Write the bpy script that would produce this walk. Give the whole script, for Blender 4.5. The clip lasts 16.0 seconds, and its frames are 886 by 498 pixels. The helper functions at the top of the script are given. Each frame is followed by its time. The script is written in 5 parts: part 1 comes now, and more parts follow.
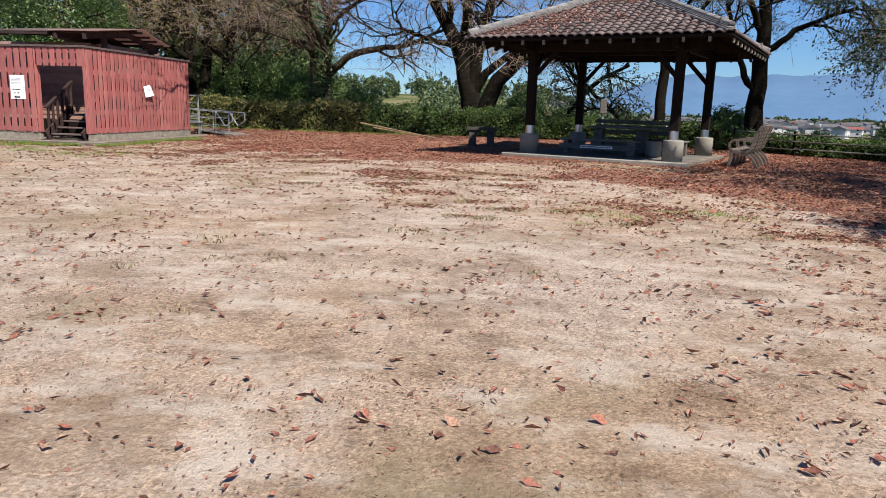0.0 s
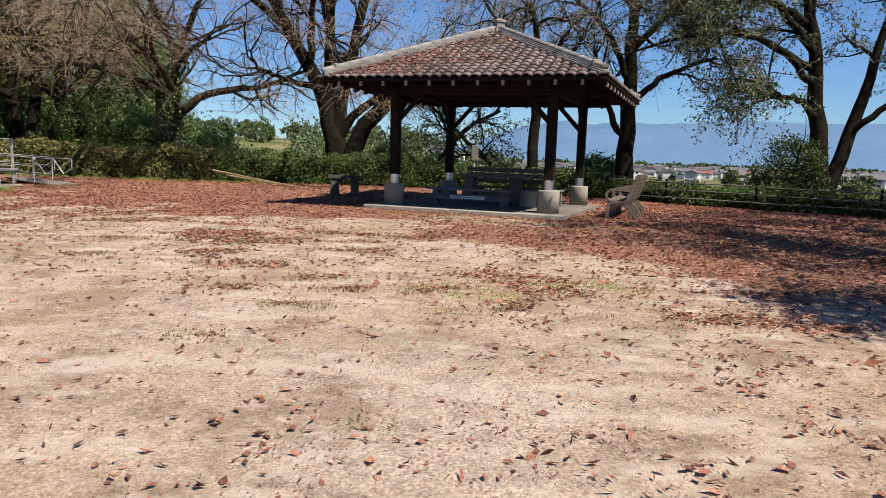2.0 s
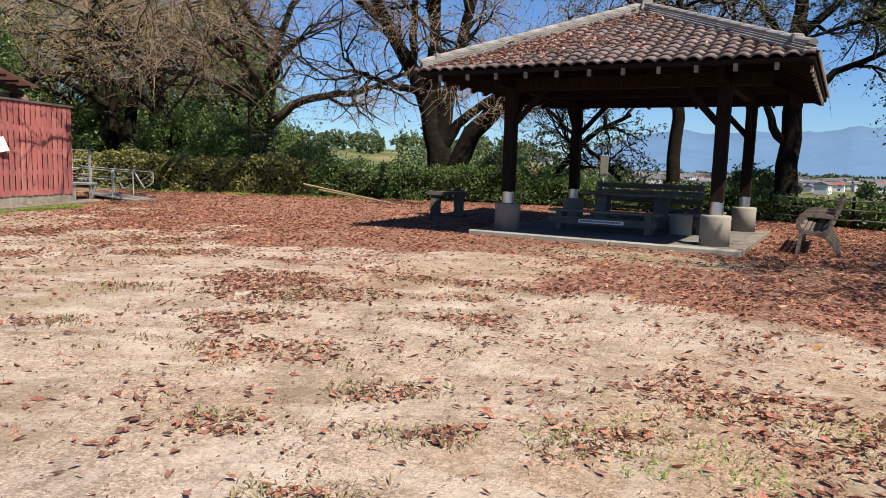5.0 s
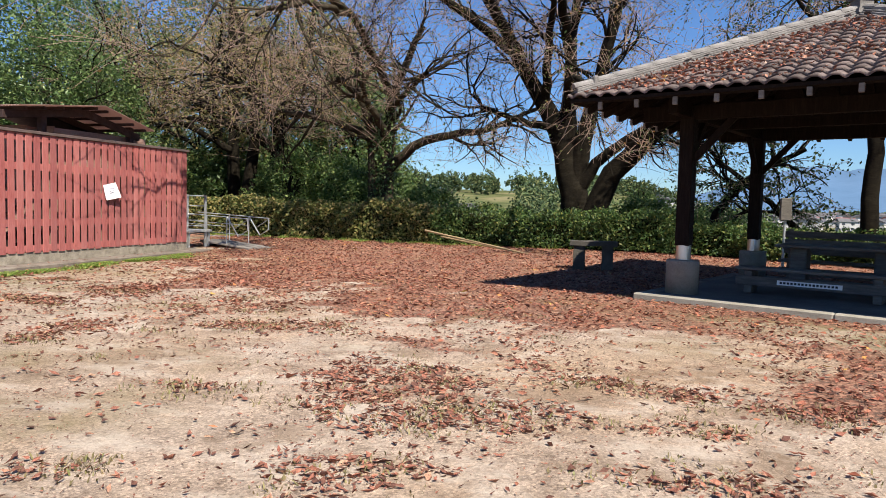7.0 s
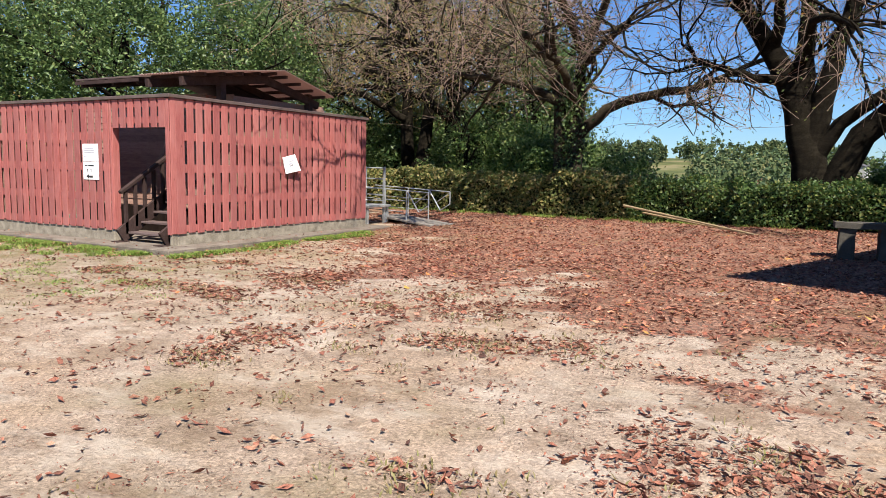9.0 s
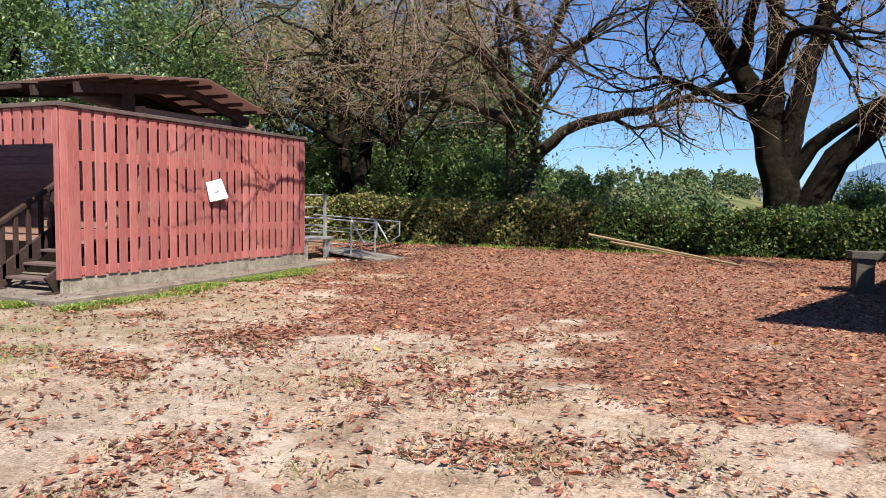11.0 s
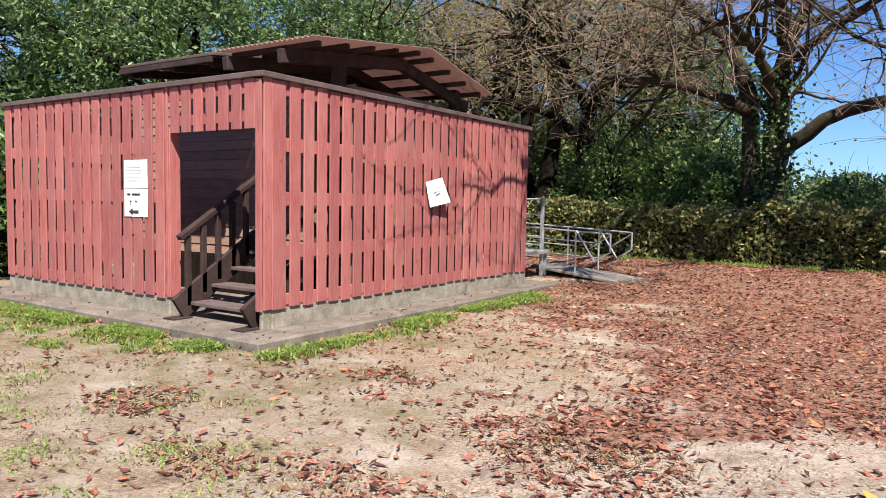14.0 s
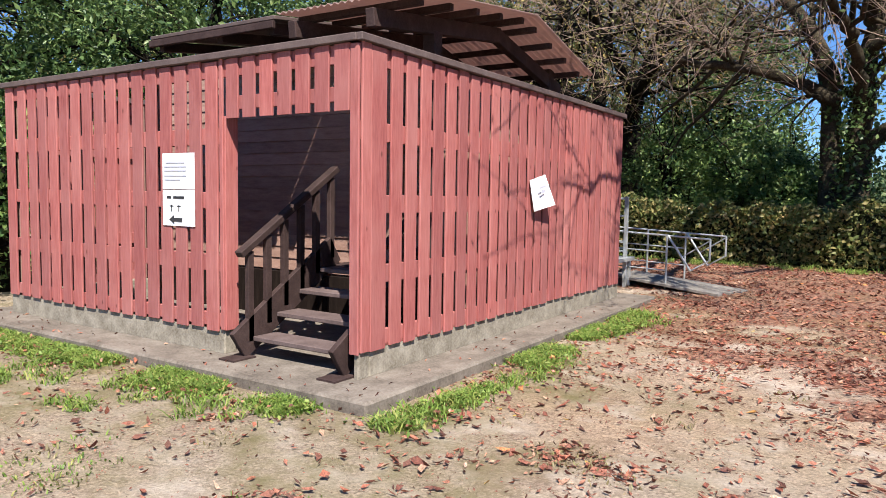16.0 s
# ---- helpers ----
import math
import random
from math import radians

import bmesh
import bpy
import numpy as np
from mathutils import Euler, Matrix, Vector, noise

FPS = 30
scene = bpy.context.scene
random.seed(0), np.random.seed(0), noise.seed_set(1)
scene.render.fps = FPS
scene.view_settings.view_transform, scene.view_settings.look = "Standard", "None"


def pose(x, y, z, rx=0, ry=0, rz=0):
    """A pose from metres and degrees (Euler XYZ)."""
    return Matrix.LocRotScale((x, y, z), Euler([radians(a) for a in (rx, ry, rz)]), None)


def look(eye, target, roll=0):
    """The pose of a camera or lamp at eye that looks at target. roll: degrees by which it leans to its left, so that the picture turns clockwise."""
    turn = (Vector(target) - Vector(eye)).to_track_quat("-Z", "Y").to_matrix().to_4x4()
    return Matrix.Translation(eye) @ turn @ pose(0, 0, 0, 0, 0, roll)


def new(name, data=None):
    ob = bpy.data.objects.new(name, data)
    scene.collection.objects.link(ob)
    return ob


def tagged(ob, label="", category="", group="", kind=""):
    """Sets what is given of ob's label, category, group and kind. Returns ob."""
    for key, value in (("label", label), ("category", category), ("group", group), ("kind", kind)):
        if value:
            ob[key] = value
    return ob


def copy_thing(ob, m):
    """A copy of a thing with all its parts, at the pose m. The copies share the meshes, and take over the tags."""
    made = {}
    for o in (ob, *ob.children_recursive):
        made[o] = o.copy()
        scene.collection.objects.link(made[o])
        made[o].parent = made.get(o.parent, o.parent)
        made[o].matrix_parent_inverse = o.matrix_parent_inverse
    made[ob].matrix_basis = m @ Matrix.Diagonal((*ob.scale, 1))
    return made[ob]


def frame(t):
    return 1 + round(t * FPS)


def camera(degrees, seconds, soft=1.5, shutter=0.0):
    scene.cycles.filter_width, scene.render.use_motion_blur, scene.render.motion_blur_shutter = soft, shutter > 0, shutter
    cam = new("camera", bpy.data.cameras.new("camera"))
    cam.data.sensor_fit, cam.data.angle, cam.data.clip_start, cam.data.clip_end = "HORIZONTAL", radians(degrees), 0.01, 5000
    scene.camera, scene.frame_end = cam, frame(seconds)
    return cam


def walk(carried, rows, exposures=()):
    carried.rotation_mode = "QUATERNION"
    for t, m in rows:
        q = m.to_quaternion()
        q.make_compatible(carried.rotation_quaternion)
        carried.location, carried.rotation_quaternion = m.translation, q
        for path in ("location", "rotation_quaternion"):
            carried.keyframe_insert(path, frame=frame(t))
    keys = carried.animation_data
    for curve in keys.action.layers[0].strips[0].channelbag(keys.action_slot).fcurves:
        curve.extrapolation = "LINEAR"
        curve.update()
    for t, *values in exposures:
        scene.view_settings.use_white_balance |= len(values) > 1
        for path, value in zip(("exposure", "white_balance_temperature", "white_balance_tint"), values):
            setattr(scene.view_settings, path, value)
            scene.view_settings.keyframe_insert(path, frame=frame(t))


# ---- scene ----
cam = camera(63.8, 16.0, soft=0.7)
PATH = [
    (0, (12.348, -18.027, 1.249), (12.075, -16.083, 0.864), 1.8),
    (0.5, (12.451, -17.45, 1.276), (12.19, -15.493, 0.956), 1.7),
    (1, (12.482, -16.92, 1.277), (12.332, -14.939, 1.045), 1.8),
    (1.5, (12.499, -16.404, 1.316), (12.502, -14.415, 1.106), 1.8),
    (2, (12.615, -15.86, 1.33), (12.669, -13.877, 1.076), 1.9),
    (2.5, (12.66, -15.223, 1.336), (12.722, -13.242, 1.068), 1.8),
    (3, (12.556, -14.608, 1.345), (12.596, -12.626, 1.075), 1.7),
    (3.5, (12.464, -13.963, 1.43), (12.438, -11.984, 1.147), 1.8),
    (4, (12.476, -13.398, 1.369), (12.341, -11.421, 1.1), 1.5),
    (4.2, (12.462, -13.19, 1.339), (12.285, -11.215, 1.075), 1.6),
    (6.3, (11.853, -10.688, 1.443), (11.513, -8.722, 1.297), 1.6),
    (6.5, (11.744, -10.463, 1.445), (11.339, -8.509, 1.313), 1.5),
    (7, (11.372, -9.968, 1.462), (10.813, -8.052, 1.332), 1.5),
    (7.5, (11.016, -9.501, 1.427), (10.363, -7.618, 1.263), 1.4),
    (8, (10.612, -9.055, 1.434), (9.842, -7.219, 1.238), 1.3),
    (8.5, (10.221, -8.635, 1.434), (9.329, -6.856, 1.238), 1.2),
    (9, (9.728, -8.204, 1.489), (8.768, -6.464, 1.264), 1.1),
    (9.5, (9.315, -7.893, 1.475), (8.355, -6.152, 1.257), 1.1),
    (10, (8.996, -7.515, 1.464), (8.07, -5.753, 1.28), 0.9),
    (10.2, (8.868, -7.349, 1.456), (7.981, -5.565, 1.278), 0.9),
    (12.3, (7.091, -5.552, 1.396), (6.345, -3.699, 1.297), 0.7),
    (12.5, (6.877, -5.438, 1.418), (6.065, -3.614, 1.308), 0.9),
    (13, (6.34, -5.124, 1.434), (5.332, -3.4, 1.324), 0.8),
    (13.5, (5.834, -4.945, 1.395), (4.734, -3.277, 1.291), 0.9),
    (14, (5.307, -4.781, 1.404), (4.2, -3.121, 1.27), 1.0),
    (14.5, (4.797, -4.592, 1.459), (3.678, -2.942, 1.3), 1.0),
    (15, (4.296, -4.43, 1.443), (3.177, -2.779, 1.284), 1.0),
    (15.5, (3.793, -4.234, 1.408), (2.689, -2.574, 1.246), 1.0),
    (16, (3.335, -4.01, 1.474), (2.249, -2.338, 1.324), 0.9),
]
walk(cam, [(t, look(eye, target, roll)) for t, eye, target, roll in PATH], [(0, 0.8, 6600, 10), (1.5, 0.87, 7150, 10), (4, 0.95, 7100, 10), (9, 1.06, 6850, 10), (12.5, 1.14, 6800, 10), (16, 1.16, 6500, 10)])

# ---- light ----
SUN = Vector((1.75, -1.71, 3.2)).normalized()
sun_el = math.asin(SUN.z)
sun_az = math.atan2(SUN.x, SUN.y)
world = bpy.data.worlds.new("sky")
scene.world = world
world.use_nodes = True
wn = world.node_tree
sky = wn.nodes.new("ShaderNodeTexSky")
sky.sky_type = "NISHITA"
sky.sun_disc = False
sky.sun_elevation = sun_el
sky.sun_rotation = sun_az
sky.air_density = 1.0
sky.dust_density = 0.15
sky.ozone_density = 3.5
tint = wn.nodes.new("ShaderNodeMix")
tint.data_type, tint.blend_type = "RGBA", "MULTIPLY"
tint.inputs[0].default_value = 1.0
tint.inputs[7].default_value = (0.62, 0.9, 1.3, 1)
wn.links.new(sky.outputs[0], tint.inputs[6])
wn.links.new(tint.outputs[2], wn.nodes["Background"].inputs[0])
wn.nodes["Background"].inputs[1].default_value = 0.055
lamp = bpy.data.lights.new("sun", "SUN")
lamp.energy, lamp.angle, lamp.color = 4.9, radians(0.53), (1.0, 0.95, 0.87)
sun_ob = new("sun", lamp)
sun_ob.rotation_mode = "QUATERNION"
sun_ob.rotation_quaternion = SUN.to_track_quat("Z", "Y")


# ---- materials ----
def nodes_of(name):
    m = bpy.data.materials.new(name)
    m.use_nodes = True
    return m, m.node_tree, m.node_tree.nodes["Principled BSDF"]


def ramp(nt, fac, stops):
    r = nt.nodes.new("ShaderNodeValToRGB")
    els = r.color_ramp.elements
    for i, (p, c) in enumerate(stops):
        e = els[i] if i < 2 else els.new(p)
        e.position = p
        e.color = (*c, 1)
    nt.links.new(fac, r.inputs[0])
    return r.outputs[0]


def noise_tex(nt, scale, detail=4, rough=0.6, vec=None, stretch=None):
    n = nt.nodes.new("ShaderNodeTexNoise")
    n.inputs["Scale"].default_value = scale
    n.inputs["Detail"].default_value = detail
    n.inputs["Roughness"].default_value = rough
    if vec is None:
        vec = nt.nodes.new("ShaderNodeTexCoord").outputs["Object"]
    if stretch:
        mp = nt.nodes.new("ShaderNodeMapping")
        mp.inputs["Scale"].default_value = stretch
        nt.links.new(vec, mp.inputs["Vector"])
        vec = mp.outputs[0]
    nt.links.new(vec, n.inputs["Vector"])
    return n.outputs["Fac"]


def mixc(nt, fac, a, b, mode="MIX"):
    m = nt.nodes.new("ShaderNodeMix")
    m.data_type = "RGBA"
    m.blend_type = mode
    for sock, v in ((m.inputs[0], fac), (m.inputs[6], a), (m.inputs[7], b)):
        if isinstance(v, (int, float)):
            sock.default_value = v
        elif isinstance(v, tuple):
            sock.default_value = (*v, 1)
        else:
            nt.links.new(v, sock)
    return m.outputs[2]


def bump(nt, bs, height, strength, dist=0.01):
    b = nt.nodes.new("ShaderNodeBump")
    b.inputs["Strength"].default_value = strength
    b.inputs["Distance"].default_value = dist
    nt.links.new(height, b.inputs["Height"])
    nt.links.new(b.outputs[0], bs.inputs["Normal"])


def surface(name, dark, mid, light, scale=3.0, fine=40.0, rough=0.8, metal=0.0, bumps=0.4, stretch=None, vary=0.0, spec=0.3, dist=0.006):
    """Colour at two scales, fine relief, and a tone that differs from piece to piece."""
    m, nt, bs = nodes_of(name)
    big = noise_tex(nt, scale, 5, 0.65, stretch=stretch)
    small = noise_tex(nt, fine, 3, 0.7, stretch=stretch)
    col = ramp(nt, big, [(0.3, dark), (0.72, light), (0.5, mid)])
    col = mixc(nt, 0.45, col, ramp(nt, small, [(0.25, dark), (0.75, light)]))
    if vary:
        rnd = nt.nodes.new("ShaderNodeObjectInfo").outputs["Random"]
        tone = ramp(nt, rnd, [(0.0, (1 - vary,) * 3), (1.0, (1.0, 1.0, 1.0))])
        col = mixc(nt, 1.0, col, tone, "MULTIPLY")
    nt.links.new(col, bs.inputs["Base Color"])
    bs.inputs["Roughness"].default_value = rough
    bs.inputs["Metallic"].default_value = metal
    bs.inputs["Specular IOR Level"].default_value = spec
    if bumps:
        bump(nt, bs, small, bumps, dist)
    return m


def leafy(name, stops, through_light=0.35, rough=0.5, mottle=0.0):
    """Thin leaves: each piece has a tone of its own and lets some light through."""
    m, nt, bs = nodes_of(name)
    geo = nt.nodes.new("ShaderNodeNewGeometry")
    col = ramp(nt, geo.outputs["Random Per Island"], stops)
    if mottle:
        col = mixc(nt, 1.0, col, ramp(nt, noise_tex(nt, 70, 3, 0.7), [(0.35, (1 - mottle,) * 3), (0.65, (1 + 0.6 * mottle,) * 3)]), "MULTIPLY")
    nt.links.new(col, bs.inputs["Base Color"])
    bs.inputs["Roughness"].default_value = rough
    bs.inputs["Specular IOR Level"].default_value = 0.35
    tr = nt.nodes.new("ShaderNodeBsdfTranslucent")
    nt.links.new(col, tr.inputs[0])
    mx = nt.nodes.new("ShaderNodeMixShader")
    mx.inputs[0].default_value = through_light
    nt.links.new(bs.outputs[0], mx.inputs[1])
    nt.links.new(tr.outputs[0], mx.inputs[2])
    nt.links.new(mx.outputs[0], nt.nodes["Material Output"].inputs[0])
    return m


def red_wood():
    m, nt, bs = nodes_of("red_stained_wood")
    info = nt.nodes.new("ShaderNodeObjectInfo").outputs["Random"]
    tc = nt.nodes.new("ShaderNodeTexCoord").outputs["Object"]
    off = nt.nodes.new("ShaderNodeVectorMath")
    off.operation = "ADD"
    cmb = nt.nodes.new("ShaderNodeCombineXYZ")
    mul = nt.nodes.new("ShaderNodeMath")
    mul.operation = "MULTIPLY"
    mul.inputs[1].default_value = 37.0
    nt.links.new(info, mul.inputs[0])
    for i in range(3):
        nt.links.new(mul.outputs[0], cmb.inputs[i])
    nt.links.new(tc, off.inputs[0])
    nt.links.new(cmb.outputs[0], off.inputs[1])
    grain = noise_tex(nt, 9, 6, 0.7, off.outputs[0], (6, 6, 0.5))
    fade = noise_tex(nt, 1.6, 4, 0.6, off.outputs[0], (1, 1, 0.6))
    col = ramp(nt, grain, [(0.25, (0.225, 0.058, 0.053)), (0.75, (0.42, 0.15, 0.138)), (0.5, (0.33, 0.104, 0.096))])
    col = mixc(nt, ramp(nt, fade, [(0.42, (0, 0, 0)), (0.75, (0.6, 0.6, 0.6))]), col, (0.43, 0.2, 0.182))
    tone = ramp(nt, info, [(0, (0.78, 0.76, 0.78)), (1, (1.08, 1.05, 1.03))])
    col = mixc(nt, 1.0, col, tone, "MULTIPLY")
    kn = nt.nodes.new("ShaderNodeTexVoronoi")
    kn.inputs["Scale"].default_value = 3.2
    mp = nt.nodes.new("ShaderNodeMapping")
    mp.inputs["Scale"].default_value = (1.6, 1.6, 0.8)
    nt.links.new(off.outputs[0], mp.inputs[0])
    nt.links.new(mp.outputs[0], kn.inputs["Vector"])
    knot = ramp(nt, kn.outputs["Distance"], [(0.03, (0.75, 0.75, 0.75)), (0.075, (0, 0, 0))])
    col = mixc(nt, knot, col, (0.10, 0.03, 0.025))
    nt.links.new(col, bs.inputs["Base Color"])
    bs.inputs["Roughness"].default_value = 0.72
    bs.inputs["Specular IOR Level"].default_value = 0.25
    bump(nt, bs, grain, 0.35, 0.004)
    return m


def sand_ground():
    m, nt, bs = nodes_of("sandy_ground")
    tc = nt.nodes.new("ShaderNodeTexCoord").outputs["Object"]
    big = noise_tex(nt, 0.3, 5, 0.6, tc)
    mid = noise_tex(nt, 1.7, 9, 0.74, tc)
    clod = noise_tex(nt, 8.5, 7, 0.78, tc)
    fine = noise_tex(nt, 48, 4, 0.85, tc)
    grit = nt.nodes.new("ShaderNodeTexVoronoi")
    grit.inputs["Scale"].default_value = 62
    nt.links.new(tc, grit.inputs["Vector"])
    col = ramp(nt, big, [(0.36, (0.345, 0.255, 0.182)), (0.64, (0.385, 0.32, 0.268)), (0.5, (0.365, 0.29, 0.23))])
    col = mixc(nt, 1.0, col, ramp(nt, mid, [(0.34, (0.62, 0.58, 0.55)), (0.62, (1.16, 1.15, 1.14)), (0.46, (0.98, 0.97, 0.96))]), "MULTIPLY")
    col = mixc(nt, 1.0, col, ramp(nt, clod, [(0.33, (0.66, 0.64, 0.62)), (0.66, (1.15, 1.15, 1.15)), (0.45, (0.98, 0.97, 0.97))]), "MULTIPLY")
    col = mixc(nt, 1.0, col, ramp(nt, fine, [(0.34, (0.62, 0.6, 0.58)), (0.66, (1.28, 1.27, 1.25))]), "MULTIPLY")
    col = mixc(nt, 0.5, col, ramp(nt, grit.outputs["Color"], [(0.15, (0.55, 0.52, 0.5)), (0.85, (1.55, 1.5, 1.45)), (0.45, (0.95, 0.95, 0.95))]), "MULTIPLY")
    soil = noise_tex(nt, 0.8, 8, 0.7, tc)
    col = mixc(nt, ramp(nt, soil, [(0.535, (0, 0, 0)), (0.6, (0.55, 0.55, 0.55))]), col, (0.22, 0.155, 0.105))
    pale = noise_tex(nt, 1.3, 7, 0.7, tc, (1, 1.6, 1))
    col = mixc(nt, ramp(nt, pale, [(0.5, (0, 0, 0)), (0.64, (0.7, 0.7, 0.7))]), col, (0.54, 0.465, 0.39))
    lit = nt.nodes.new("ShaderNodeAttribute")
    lit.attribute_name = "litter"
    crumbs = noise_tex(nt, 34, 4, 0.8, tc)
    bits = nt.nodes.new("ShaderNodeTexVoronoi")
    bits.inputs["Scale"].default_value = 30
    warp = nt.nodes.new("ShaderNodeMix")
    warp.data_type = "VECTOR"
    warp.inputs[0].default_value = 0.04
    wob = nt.nodes.new("ShaderNodeTexNoise")
    wob.inputs["Scale"].default_value = 25
    nt.links.new(tc, wob.inputs["Vector"])
    nt.links.new(tc, warp.inputs[4])
    nt.links.new(wob.outputs["Color"], warp.inputs[5])
    nt.links.new(warp.outputs[1], bits.inputs["Vector"])
    leafcol = ramp(nt, bits.outputs["Color"], [(0.15, (0.06, 0.03, 0.022)), (0.85, (0.37, 0.19, 0.125)), (0.5, (0.21, 0.08, 0.053))])
    add = nt.nodes.new("ShaderNodeMath")
    add.operation = "MULTIPLY_ADD"
    add.inputs[1].default_value = 1.25
    nt.links.new(lit.outputs["Fac"], add.inputs[0])
    sub = nt.nodes.new("ShaderNodeMath")
    sub.operation = "SUBTRACT"
    nt.links.new(crumbs, sub.inputs[0])
    sub.inputs[1].default_value = 0.62
    nt.links.new(sub.outputs[0], add.inputs[2])
    mask = ramp(nt, add.outputs[0], [(0.5, (0, 0, 0)), (0.72, (0.8, 0.8, 0.8))])
    col = mixc(nt, mask, col, leafcol)
    far = nt.nodes.new("ShaderNodeAttribute")
    far.attribute_name = "meadow"
    green = ramp(nt, noise_tex(nt, 0.05, 5, 0.6, tc), [(0.35, (0.05, 0.065, 0.026)), (0.7, (0.19, 0.165, 0.09)), (0.5, (0.095, 0.105, 0.042))])
    col = mixc(nt, far.outputs["Fac"], col, green)
    moss = nt.nodes.new("ShaderNodeAttribute")
    moss.attribute_name = "moss"
    mm = nt.nodes.new("ShaderNodeMath")
    mm.operation = "MULTIPLY"
    nt.links.new(moss.outputs["Fac"], mm.inputs[0])
    nt.links.new(ramp(nt, mid, [(0.35, (0, 0, 0)), (0.65, (1, 1, 1))]), mm.inputs[1])
    col = mixc(nt, mm.outputs[0], col, (0.155, 0.135, 0.06))
    nt.links.new(col, bs.inputs["Base Color"])
    bs.inputs["Roughness"].default_value = 0.95
    bs.inputs["Specular IOR Level"].default_value = 0.1
    hh = nt.nodes.new("ShaderNodeMath")
    hh.operation = "MULTIPLY_ADD"
    nt.links.new(clod, hh.inputs[0])
    hh.inputs[1].default_value = 1.3
    nt.links.new(fine, hh.inputs[2])
    bump(nt, bs, hh.outputs[0], 0.75, 0.03)
    return m


M_RED = red_wood()
M_GROUND = sand_ground()
M_CAP = surface("weathered_dark_cap", (0.055, 0.038, 0.036), (0.1, 0.07, 0.065), (0.16, 0.12, 0.11), 4, 60, 0.7)
M_BROWN = surface("dark_brown_boards", (0.2, 0.113, 0.088), (0.33, 0.2, 0.158), (0.44, 0.285, 0.23), 5, 50, 0.6, stretch=(1, 5, 5), vary=0.3, spec=0.15)
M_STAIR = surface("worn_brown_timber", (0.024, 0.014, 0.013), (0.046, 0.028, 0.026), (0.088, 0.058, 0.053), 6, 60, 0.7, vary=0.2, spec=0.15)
M_CONC = surface("grey_concrete", (0.15, 0.135, 0.11), (0.25, 0.235, 0.2), (0.36, 0.335, 0.29), 2.2, 45, 0.9, bumps=0.5)
M_FOOT = surface("stained_footing_concrete", (0.08, 0.062, 0.042), (0.24, 0.21, 0.165), (0.42, 0.38, 0.31), 6, 45, 0.92, bumps=0.5)
M_TREAD = surface("worn_purple_brown_tread", (0.07, 0.046, 0.043), (0.135, 0.094, 0.088), (0.21, 0.155, 0.145), 5, 60, 0.75, vary=0.2)
M_FLOOR = surface("pavilion_floor_concrete", (0.072, 0.065, 0.058), (0.130, 0.122, 0.111), (0.208, 0.195, 0.179), 1.6, 40, 0.9, bumps=0.4, spec=0.1)
M_SLAB = surface("mossy_concrete_apron", (0.055, 0.042, 0.032), (0.145, 0.12, 0.098), (0.27, 0.232, 0.195), 4, 40, 0.92, bumps=0.5)
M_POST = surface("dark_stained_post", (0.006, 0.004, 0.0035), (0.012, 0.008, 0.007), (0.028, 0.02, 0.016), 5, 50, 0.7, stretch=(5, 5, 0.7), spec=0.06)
M_STEEL = surface("brushed_steel", (0.5, 0.5, 0.5), (0.62, 0.62, 0.62), (0.72, 0.72, 0.72), 6, 120, 0.32, 1.0, 0.15)
M_GALV = surface("galvanised_tube", (0.36, 0.38, 0.38), (0.5, 0.52, 0.52), (0.62, 0.64, 0.64), 8, 90, 0.45, 0.55, 0.15)
M_TILE = surface("weathered_roof_tile", (0.045, 0.032, 0.03), (0.17, 0.118, 0.108), (0.42, 0.34, 0.32), 2.2, 45, 0.72, vary=0.6, bumps=0.35)
M_RIDGE = surface("grey_ridge_tile", (0.075, 0.07, 0.066), (0.19, 0.178, 0.17), (0.38, 0.36, 0.345), 4, 50, 0.75, vary=0.3)
M_GREYWOOD = surface("grey_weathered_bench_wood", (0.065, 0.058, 0.052), (0.138, 0.126, 0.113), (0.246, 0.228, 0.207), 4, 60, 0.8, stretch=(1, 6, 6), vary=0.25, spec=0.12)
M_RAMP = surface("pale_weathered_plank", (0.12, 0.105, 0.09), (0.22, 0.2, 0.175), (0.34, 0.31, 0.28), 4, 60, 0.85, stretch=(1, 6, 6), vary=0.2)
M_BENCHFRAME = surface("faded_bench_slats", (0.075, 0.055, 0.043), (0.14, 0.108, 0.088), (0.23, 0.19, 0.16), 5, 60, 0.75, vary=0.2)
M_STONE = surface("granite_block", (0.035, 0.031, 0.026), (0.068, 0.062, 0.053), (0.13, 0.119, 0.103), 3, 90, 0.9, bumps=0.7, spec=0.12)
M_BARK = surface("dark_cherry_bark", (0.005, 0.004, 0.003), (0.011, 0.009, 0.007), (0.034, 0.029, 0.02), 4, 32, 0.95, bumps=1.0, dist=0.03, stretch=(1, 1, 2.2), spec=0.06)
M_BARK2 = surface("mossy_pale_bark", (0.014, 0.011, 0.008), (0.036, 0.029, 0.02), (0.11, 0.09, 0.06), 3, 28, 0.95, bumps=1.0, dist=0.03, spec=0.08)
M_TWIG = surface("grey_brown_twigs", (0.13, 0.086, 0.068), (0.27, 0.185, 0.15), (0.44, 0.33, 0.265), 5, 30, 0.9, bumps=0, spec=0.1)
